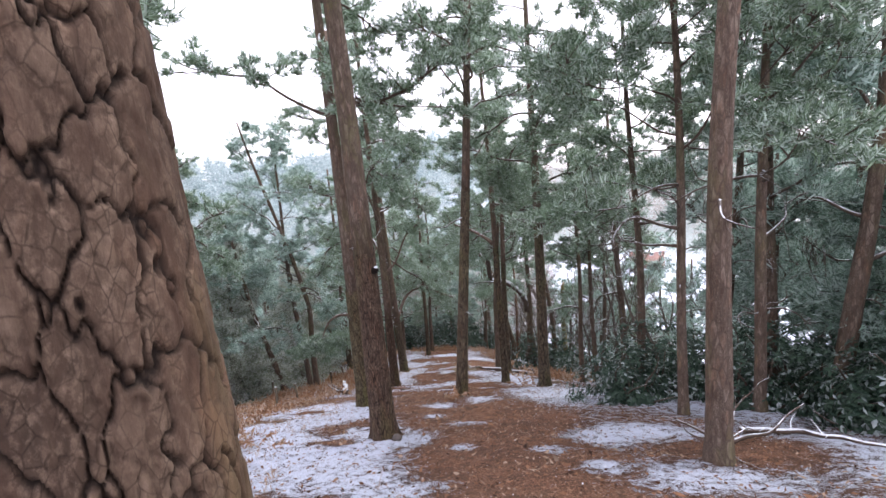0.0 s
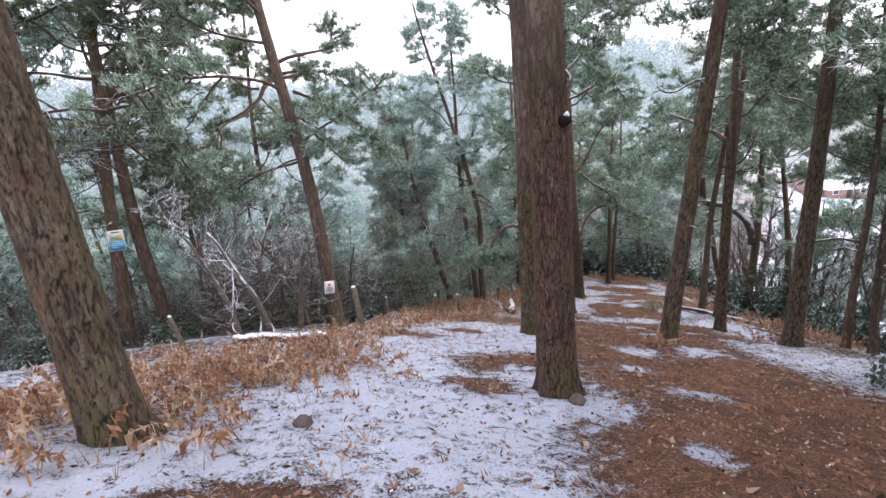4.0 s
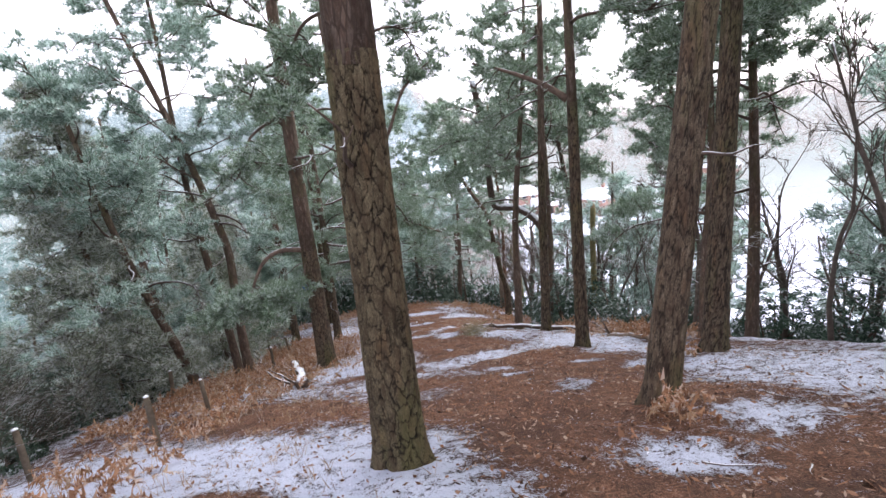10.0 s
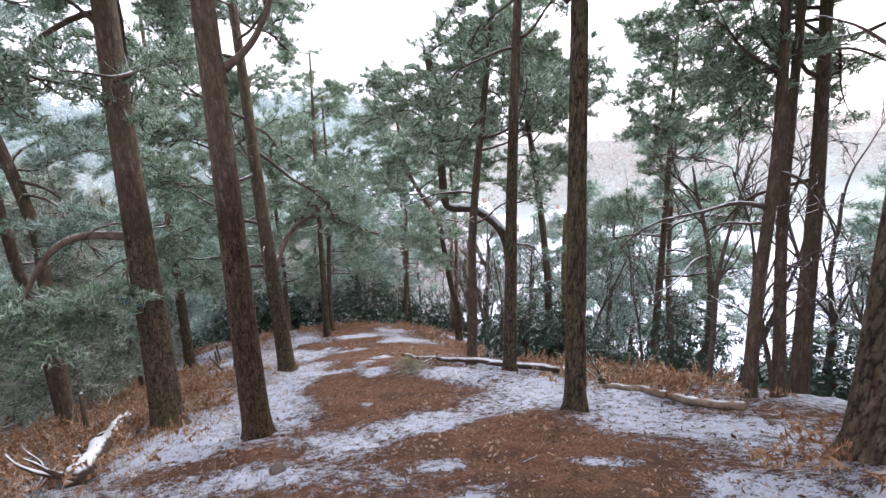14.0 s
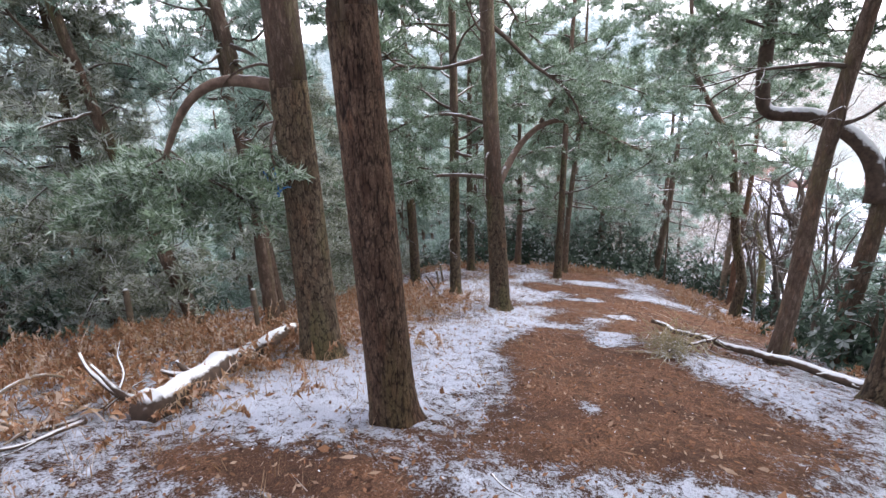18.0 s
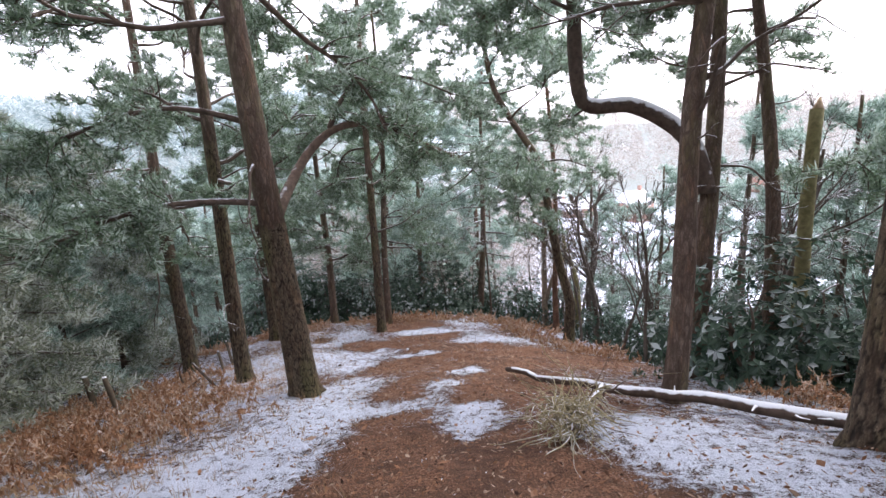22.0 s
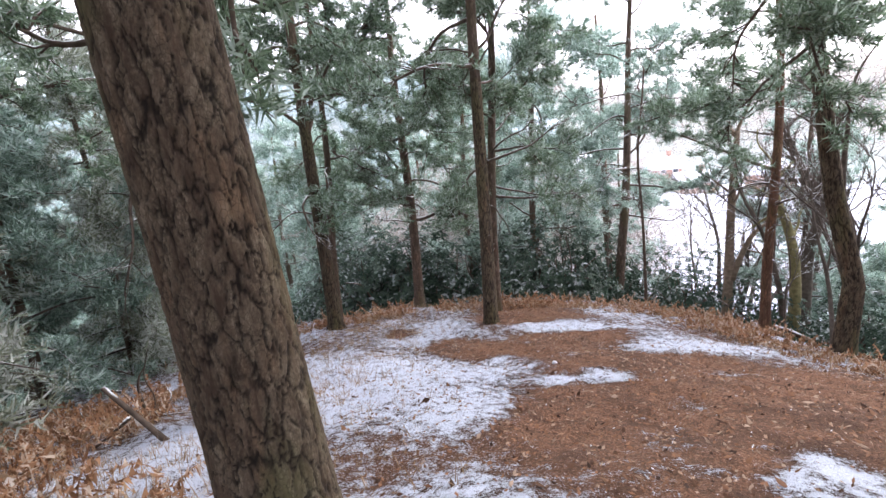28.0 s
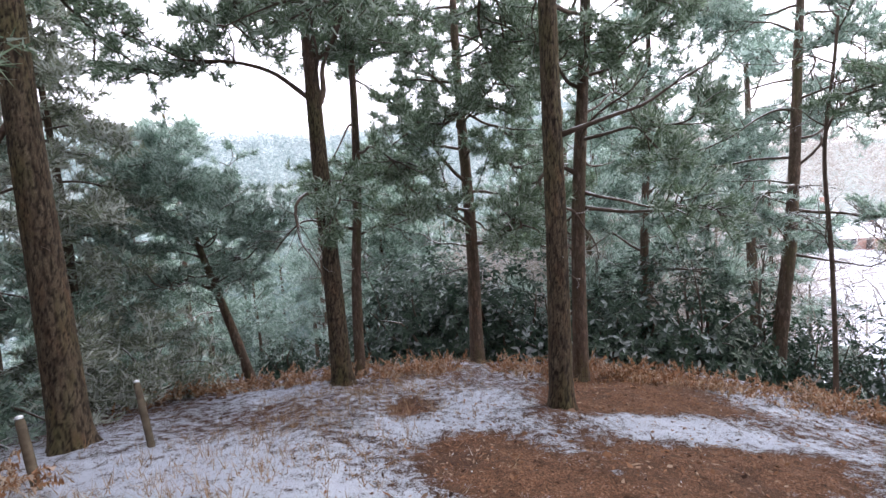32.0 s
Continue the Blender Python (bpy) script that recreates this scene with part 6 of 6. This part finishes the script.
log([(-4.95, 21.1, 0.02), (-5.1, 21.9, 0.04), (-5.5, 23.4, 0.1), (-5.95, 25.2, 0.14)], 0.17, 0.12, "long fallen log with a thick ridge of snow", seed=3)
for k, (a, b_, c) in enumerate((((-4.95, 21.2), (-0.9, -0.3, 0.35), 1.0), ((-5.0, 21.3), (-0.5, -0.8, 0.5), 0.8), ((-5.1, 21.5), (0.35, -0.9, 0.25), 0.6))):
    g = np.random.default_rng(30 + k)
    root = new("broken_branch")
    root.location = (a[0], a[1], at(*a, 0) + 0.12)
    tagged(root, "broken branch heaped with snow at a log's end", "branch", "fallen wood")
    branch(root, crooked(g, (0, 0, 0), b_, c, 7, 0.2, 0.05), 0.05, "stem", log_snowy, 7)
log([(-8.6, 10.3, 0.03), (-7.7, 10.9, 0.04), (-6.9, 11.4, 0.05)], 0.12, 0.10, "straight snow-covered log among bracken at the slope's edge", seed=9, stubs=0)
log([(4.1, 22.1, 0), (4.4, 20.8, 0.02), (4.75, 19.4, 0.02)], 0.06, 0.075, "pale barkless log lying in thin snow", mat=pale_wood, seed=4, stubs=1)
log([(7.4, 44.0, 0.25), (8.6, 43.2, 0.2), (9.8, 42.0, 0.15)], 0.07, 0.09, "snowy leaning branch among the shrubs", seed=5, stubs=2)
log([(5.4, 25.0, 0.02), (7.0, 23.6, 0.02)], 0.08, 0.07, "snow-dusted log by the undergrowth", seed=6, stubs=3)
log([(4.9, 7.4, 0.05), (6.4, 6.3, 0.0)], 0.05, 0.03, "thin fallen branch among brown litter", seed=7, stubs=4)

fallen, spine = log([(4.85, 24.6, 0.03), (4.35, 25.5, 0.05), (3.9, 26.4, 0.09), (3.2, 27.3, 0.12), (2.6, 27.95, 0.16), (2.0, 28.9, 0.14), (1.55, 30.2, 0.12), (1.23, 31.3, 0.10)], 0.105, 0.055,
                    "long snow-topped fallen branch beside the path", "fallen_branch", seed=8, stubs=5)
g = np.random.default_rng(15)
buf = Buf()
heart = np.array((0.7, 26.6, float(land(0.7, 26.6)) + 0.26))
for k in range(150):
    u = g.normal(0, 1, 3)
    p = heart + u / np.linalg.norm(u) * g.uniform(0.05, 0.36) * (1, 1, 0.55)
    q = crooked(g, p, np.cross(u, g.normal(0, 1, 3)) + (0, 0, 0.1), g.uniform(0.25, 0.7), 8, 0.36, 0.03)
    q[:, 2] = np.maximum(q[:, 2], land(q[:, 0], q[:, 1]) + 0.012)
    tube(buf, q - np.array(fallen.location), np.linspace(g.uniform(0.006, 0.012), 0.003, 8), 4)
part("brushwood", buf, lichen_twig, fallen, "tangle of pale lichen-green twigs", kind="stuff")
g = np.random.default_rng(12)
arm = np.array([(2.1, 28.6, 0.22), (1.9, 28.15, 0.34), (1.65, 27.75, 0.30), (1.3, 27.3, 0.20), (0.95, 26.85, 0.24), (0.7, 26.4, 0.12)])
arm[:, 2] += land(arm[:, 0], arm[:, 1])
arm = arm - np.array(fallen.location)
branch(fallen, arm, 0.045, "side_branch", log_snowy, 8, 0.4, 3)
for k in range(64):
    q, d = along(arm, np.array([g.uniform(0.2, 1.0)]))
    way = d[0] / np.linalg.norm(d[0]) + g.normal(0, 0.75, 3) * (1, 1, 0.45) + (0, 0, -0.12)
    pts = crooked(g, q[0], way, g.uniform(0.4, 1.2), 7, 0.25, 0.05)
    wx, wy = pts[:, 0] + fallen.location.x, pts[:, 1] + fallen.location.y
    pts[:, 2] = np.maximum(pts[:, 2], land(wx, wy) - fallen.location.z + 0.012)
    branch(fallen, pts, g.uniform(0.005, 0.011) if k > 12 else g.uniform(0.012, 0.024), "twig", lichen_twig if k % 5 else limb_snowy, 5)


def dead_wood(x, y, n, reach, seed, label, mat, up=0.4):
    """A heap of crooked dead branches."""
    g = np.random.default_rng(seed)
    root = new("dead_branch")
    root.location = (x, y, at(x, y, -0.03))
    tagged(root, label, "branch", "fallen wood")
    for k in range(n):
        a = g.uniform(0, 6.28)
        p = crooked(g, (0.1 * math.cos(a), 0.1 * math.sin(a), 0.03), (math.cos(a), math.sin(a), g.uniform(0, up)), reach * g.uniform(0.5, 1.1), 8, 0.28, 0.06)
        p[:, 2] = np.maximum(p[:, 2], land(p[:, 0] + x, p[:, 1] + y) - root.location.z + 0.015)
        branch(root, p, g.uniform(0.012, 0.035), "stem", mat, 6)
    return root


HEAP = "tangle of pale dead branches in the bracken"
dead_wood(-6.2, 20.4, 7, 1.4, 41, HEAP, pale_wood)
dead_wood(-5.4, 20.9, 5, 1.0, 42, HEAP, log_snowy)
dead_wood(-6.6, 22.6, 6, 1.2, 43, HEAP, pale_wood)
dead_wood(4.0, 6.4, 10, 1.2, 44, "heap of dead brushwood and litter", limb_bark, 0.5)
dead_wood(4.6, 22.8, 9, 1.2, 45, "heap of brown brushwood by a log", limb_bark, 0.6)
dead_wood(5.2, 24.0, 8, 1.1, 46, "heap of brown brushwood by a log", limb_bark, 0.6)
dead_wood(-7.4, 35.6, 5, 1.3, 47, "thin dead sticks propped on the bank", limb_bark, 0.8)
dead_wood(-8.2, 29.5, 5, 1.6, 48, HEAP, limb_bark, 0.5)
dead_wood(-7.8, 10.6, 5, 1.4, 49, HEAP, limb_bark, 0.3)
stick = new("leaning_stick")
stick.location = (-5.9, 34.0, at(-5.9, 34.0))
tagged(stick, "bare stick leaning on the bank", "stick")
branch(stick, [(0, 0, 0), (-0.20, -0.12, 0.44), (-0.41, -0.24, 0.88)], 0.035, "stem", limb_bark, 7, 0.8)
branch(stick, [(-0.36, -0.05, 0.37), (-1.10, 0.10, -0.15)], 0.022, "side_stick", log_snowy, 7, 0.6)

# broken mossy trunk above the field
snag = new("mossy_snag")
snag.location = (8.25, 31.4, at(8.25, 31.4))
tagged(snag, "broken trunk covered with yellow-green moss", "tree")
top_z = -5.85 - snag.location.z
buf = Buf()
zz = np.linspace(-0.2, top_z, 14)
tube(buf, np.stack([0.04 * np.sin(zz), 0.03 * np.cos(zz * 0.8), zz], 1), np.linspace(0.17, 0.13, 14), 14)
part("trunk", buf, mossy_wood, snag)
buf = Buf()
tube(buf, [(0.02, 0.0, top_z - 0.05), (0.07, 0.03, top_z + 0.12), (0.09, 0.04, top_z + 0.25)], [0.12, 0.06, 0.01], 7)
part("broken_top", buf, cut_wood_mat, snag)

# blue cord caught in the pine boughs
cord = new("blue_cord")
cord.location = (-4.78, 23.38, -6.1)
tagged(cord, "scrap of bright blue cord caught in pine boughs", "litter")
for k in range(4):
    buf = Buf()
    tube(buf, crooked(np.random.default_rng(70 + k), (0, 0, 0), (0.3 * (k - 1.5), 0.1, 1), 0.38, 7, 0.3), np.full(7, 0.012), 5)
    part("strand", buf, blue_cord_mat, cord)


# ---------------------------------------------------------------- stones and stumps on the path
def stone(x, y, size, seed, label, mat, flat=0.6, name="stone"):
    bm = bmesh.new()
    bmesh.ops.create_icosphere(bm, subdivisions=2, radius=size)
    for v in bm.verts:
        v.co *= 1 + 0.25 * noise.noise(v.co * (1.6 / size) + Vector((seed, 0, 0)))
        v.co.z *= flat
    me = bpy.data.meshes.new(name)
    bm.to_mesh(me)
    bm.free()
    me.materials.append(mat)
    for p in me.polygons:
        p.use_smooth = True
    ob = new(name, me)
    ob.location = (x, y, float(land(x, y)) + size * flat * 0.35)
    return tagged(ob, label, "stone", "stones on the path")


stone(-2.1, 19.74, 0.11, 1, "dark flat stone showing through the snow", stone_mat, 0.4)
stone(-0.8, 36.74, 0.045, 2, "small stone capped with snow", snow_mat, 0.9)
stone(-1.05, 8.2, 0.10, 4, "dark stone at a pine's foot", stone_mat, 0.7)
stone(-3.3, 6.2, 0.09, 5, "dark clod in the snow", stone_mat, 0.7)


# ---------------------------------------------------------------- dead bracken, grass and litter
def bracken_amount(x, y):
    d = x - np.interp(y, CREST_X_Y, CREST_X)
    edge = -3.3 - 0.5 * np.sin(y * 0.7) - 0.4 * np.sin(y * 1.9 + 1)
    left = 1 / (1 + np.exp((d - edge) / 0.30)) * (d > np.where(y < 20, -5.8, -8.5)) * (y < 37) * np.where(y > 29.5, 1.0 * (d < -4.6), 1.0)
    left = left * (0.40 + 0.60 * (np.sin(y * 0.55 + 2.0) > -0.35)) * np.where((y > 10.5) & (y < 20), 0.5 * (d < -3.9), 1.0)
    ring = np.exp(-((y - 45.2 + 0.10 * (d - 1) ** 2 * 0.35) / 0.9) ** 2) * (np.abs(d) < 9) * (np.abs(d + 1.6) > 0.5)
    rim = np.exp(-((d - 7.0 + 0.12 * (y - 36)) / 0.55) ** 2) * (y > 34) * (y < 45)
    right = blob(x, y, 5.4, 22.4, 1.4, 1.8) + blob(x, y, 5.6, 26.6, 1.0, 2.0) + blob(x, y, 3.1, 17.2, 0.5, 0.5) + blob(x, y, 0.1, 13.3, 0.4, 0.3) * 0.7
    clump = 0.35 + 0.9 * (np.sin(2.3 * x + 1.1 * y) * np.sin(1.9 * y - 1.3 * x + 1) > -0.25)
    left = left + blob(x, y, -5.9, 29.4, 1.5, 1.6) + 0.9 * blob(x, y, -5.2, 31.2, 0.9, 1.2) + blob(x, y, -5.7, 5.6, 1.2, 1.6)
    return np.clip((left + ring + rim + right) * clump, 0, 1)


def fronds(name, n, seed, mat, label, high, pairs, keep):
    """Collapsed bracken fronds: arching stalks with drooping side leaflets."""
    g = np.random.default_rng(seed)
    x, y = g.uniform(-11, 8, n * 14), g.uniform(1.5, 49, n * 14)
    ok = g.random(n * 14) < keep(x, y)
    x, y = x[ok][:n], y[ok][:n]
    m = len(x)
    z = land(x, y)
    a, ln = g.uniform(0, 6.28, m), high * g.uniform(0.55, 1.25, m)
    bend = g.uniform(0.5, 2.2, m)
    s = np.linspace(0, 1, 6)
    ang = (math.pi / 2 * g.uniform(0.55, 1.05, m))[:, None] - bend[:, None] * s
    step = ln[:, None] / 5
    hx = np.cumsum(np.cos(ang) * step, 1) - np.cos(ang[:, :1]) * step
    hz = np.cumsum(np.sin(ang) * step, 1) - np.sin(ang[:, :1]) * step
    P = np.stack([x[:, None] + hx * np.cos(a)[:, None], y[:, None] + hx * np.sin(a)[:, None], z[:, None] + np.maximum(hz, 0.015)], -1)
    side = np.stack([-np.sin(a), np.cos(a), 0 * a], -1)
    buf = Buf()
    w = 0.006
    L, R = P - side[:, None] * w, P + side[:, None] * w
    v = np.stack([L, R], 2).reshape(m, 12, 3)
    k = np.arange(5)
    q = np.stack([2 * k, 2 * k + 1, 2 * k + 3, 2 * k + 2], 1)
    buf.add(v.reshape(-1, 3), (q[None] + (np.arange(m) * 12)[:, None, None]).reshape(-1, 4))
    for f in np.linspace(0.30, 0.98, pairs):
        i = min(int(f * 5), 4)
        t_ = f * 5 - i
        c = P[:, i] * (1 - t_) + P[:, i + 1] * t_
        fwd = P[:, i + 1] - P[:, i]
        fwd /= np.linalg.norm(fwd, axis=1)[:, None] + 1e-9
        for sg in (-1, 1):
            reach = (0.21 * ln * (1.12 - f) * g.uniform(0.4, 1.25, m))[:, None]
            tip = c + side * sg * reach + fwd * reach * 0.45 + np.stack([0 * a, 0 * a, -0.45 * reach[:, 0] + g.normal(0, 0.05, m)], -1)
            tip[:, 2] = np.maximum(tip[:, 2], z + 0.01)
            wd = fwd * (0.006 + 0.06 * reach)
            tw = g.normal(0, 0.010, (m, 3))
            v = np.stack([c - wd + tw, tip, c + wd - tw], 1).reshape(-1, 3)
            buf.add(v, None, np.arange(m * 3).reshape(-1, 3))
    ob = new(name, buf.mesh(name, False))
    ob.data.materials.append(mat)
    return tagged(ob, label, "bracken", kind="stuff")


fronds("bracken", 4600, 21, bracken_leaf, "collapsed rust-brown dead bracken", 0.52, 20, bracken_amount)
fronds("bracken_heap", 170, 28, bracken_leaf, "heap of rust-brown dead bracken behind a log", 0.85, 18, lambda x, y: np.clip(blob(x, y, 4.9, 23.3, 1.1, 0.9) + blob(x, y, 3.6, 17.4, 0.35, 0.35) * 0.6, 0, 1))
fronds("dry_bracken", 1300, 22, straw_leaf, "straw-coloured dead fern stalks", 0.52, 12, lambda x, y: bracken_amount(x, y) * 0.8)


def grass(name, n, seed, keep, label):
    g = np.random.default_rng(seed)
    x, y = g.uniform(-8, 7, n * 12), g.uniform(1.5, 48, n * 12)
    ok = g.random(n * 12) < keep(x, y)
    x, y = x[ok][:n], y[ok][:n]
    p = np.stack([x, y, land(x, y) - 0.01], 1)
    buf = Buf()
    blades(buf, g, p, np.tile((0, 0, 1.0), (len(p), 1)), 5, 0.20, 0.008, 0.45)
    ob = new(name, buf.mesh(name, False))
    ob.data.materials.append(straw_leaf)
    return tagged(ob, label, "grass", kind="stuff")


def edge_grass(x, y):
    d = x - np.interp(y, CREST_X_Y, CREST_X)
    return np.clip(np.exp(-((d + 3.0) / 1.5) ** 2) * (0.3 + 0.7 * (y > 22)) + 0.15 * bracken_amount(x, y), 0, 1)


grass("dry_grass", 4200, 23, edge_grass, "sparse straw-coloured grass poking through snow")


def litter(name, n, seed, size, mat, label, keep):
    """Needle bundles, bark flakes and bits of twig lying about."""
    g = np.random.default_rng(seed)
    x, y = g.uniform(-5, 5, n * 3), g.uniform(1.2, 46, n * 3)
    ok = g.random(n * 3) < keep(x, y)
    x, y = x[ok][:n], y[ok][:n]
    m = len(x)
    a = g.uniform(0, 6.28, m)
    ln, wd = size * g.uniform(0.4, 1.7, m), size * g.uniform(0.06, 0.36, m) ** 1.0
    z = land(x, y) + g.uniform(0.002, 0.022, m)
    c = np.stack([x, y, z], 1)
    d = np.stack([np.cos(a), np.sin(a), g.normal(-0.1, 0.25, m)], 1) * ln[:, None]
    sd = np.stack([-np.sin(a), np.cos(a), g.normal(0, 0.35, m)], 1) * wd[:, None]
    v = np.stack([c - d / 2, c + sd, c + d / 2 + (0, 0, 0.004), c - sd], 1).reshape(-1, 3)
    buf = Buf()
    buf.add(v, np.arange(m * 4).reshape(-1, 4))
    ob = new(name, buf.mesh(name, False))
    ob.data.materials.append(mat)
    return tagged(ob, label, "litter", kind="stuff")


litter_mat = make_leaf("litter_flakes", (0.035, 0.018, 0.012), (0.350, 0.185, 0.105), (0.46, 0.34, 0.25), 0.16)
litter("needle_litter", 40000, 24, 0.050, litter_mat, "brown needles and bark flakes on the path", lambda x, y: 0.75 - 0.50 / (1 + np.exp(-(snow_cover(x, y) - 0.46) / 0.05)))
litter("dead_leaves", 2000, 27, 0.10, litter_mat, "curled brown dead leaves and bark scraps on the path", lambda x, y: 0.7 - 0.6 / (1 + np.exp(-(snow_cover(x, y) - 0.46) / 0.05)))
litter("snow_crumbs", 3500, 25, 0.022, snow_mat, "crumbs of snow scattered over the litter", lambda x, y: 0.4 + 0 * x)
for k in range(26):
    g = np.random.default_rng(200 + k)
    x, y = g.uniform(-3.5, 3.6), g.uniform(2.5, 40)
    tw = new("fallen_twig")
    tw.location = (x, y, at(x, y, -0.012))
    tagged(tw, "small dead twig lying on the needle litter", "twig", "twigs on the path")
    a = g.uniform(0, 6.28)
    p = crooked(g, (0, 0, 0), (math.cos(a), math.sin(a), 0), g.uniform(0.15, 0.55), 6, 0.18)
    p[:, 2] = land(p[:, 0] + x, p[:, 1] + y) - tw.location.z + 0.008
    branch(tw, p, g.uniform(0.006, 0.014), "stem", limb_bark if k % 2 else pale_wood, 5)


# ---------------------------------------------------------------- houses beyond the field
def house(x, y, wide, deep, high, turn, wall, label, seed=0):
    """A small village house: walls, pitched snowy roof, chimney, windows and a door."""
    z = float(land(x, y))
    root = new("house")
    root.matrix_world = pose(x, y, z - 0.3, 0, 0, turn)
    tagged(root, label, "house", "village houses")
    b = Buf()
    box(b, (wide, deep, high), (0, 0, high / 2))
    part("wall", b, wall, root)
    rise, o = deep * 0.42, 0.35
    b = Buf()
    w, d = wide / 2 + o, deep / 2 + o
    v = [(-w, -d, high - 0.15), (w, -d, high - 0.15), (w, d, high - 0.15), (-w, d, high - 0.15), (-w, 0, high + rise), (w, 0, high + rise)]
    b.add(v, [(0, 1, 5, 4), (2, 3, 4, 5), (3, 2, 1, 0)], [(0, 4, 3), (1, 2, 5)])
    roof = part("roof", b, snow_mat, root, "roof under snow", False)
    b = Buf()
    box(b, (0.8, 0.6, 1.6), (wide * 0.3, 0, high + rise + 0.2))
    part("chimney", b, brick_mat, roof)
    cols = max(2, int(wide / 2.6))
    for fl in range(2 if high > 4 else 1):
        for c in range(cols):
            cx = (c + 0.5) / cols * wide - wide / 2
            for sgn in (-1, 1):
                if fl == 0 and c == cols // 2 and sgn < 0:
                    b = Buf()
                    box(b, (1.0, 0.12, 2.1), (cx, sgn * deep / 2, 1.35))
                    part("door", b, stone_mat, root)
                    continue
                b = Buf()
                box(b, (1.3, 0.12, 1.15), (cx, sgn * (deep / 2 + 0.01), 1.75 + 2.6 * fl))
                win = part("window", b, sign_white_mat, root)
                b = Buf()
                box(b, (1.05, 0.06, 0.9), (cx, sgn * (deep / 2 + 0.06), 1.75 + 2.6 * fl))
                part("pane", b, glass_mat, win)
    return root


house(38.5, 134, 5.5, 6, 4.8, 10, brick_mat, "red-brick village house with a snowy roof")
house(44.0, 132, 8.5, 5.5, 2.4, 18, brick_mat, "low red-brick outbuilding with a snowy roof")
house(56.5, 126, 6.5, 6, 4.8, 24, brick_mat, "red-brick village house with a snowy roof")
far_wood("evergreen_hedge", 60, (38, 56), (115, 131), lambda x, y: np.abs(y - 127.5 + 0.42 * (x - 44)) < 0.7, 31, needles_dark, "dark clipped evergreen hedge before the houses", (1.6, 2.3), 160, 0.5, 0.2)
house(104, 140, 10, 7, 5.0, 24, brick_mat, "red-brick village house with a snowy roof")
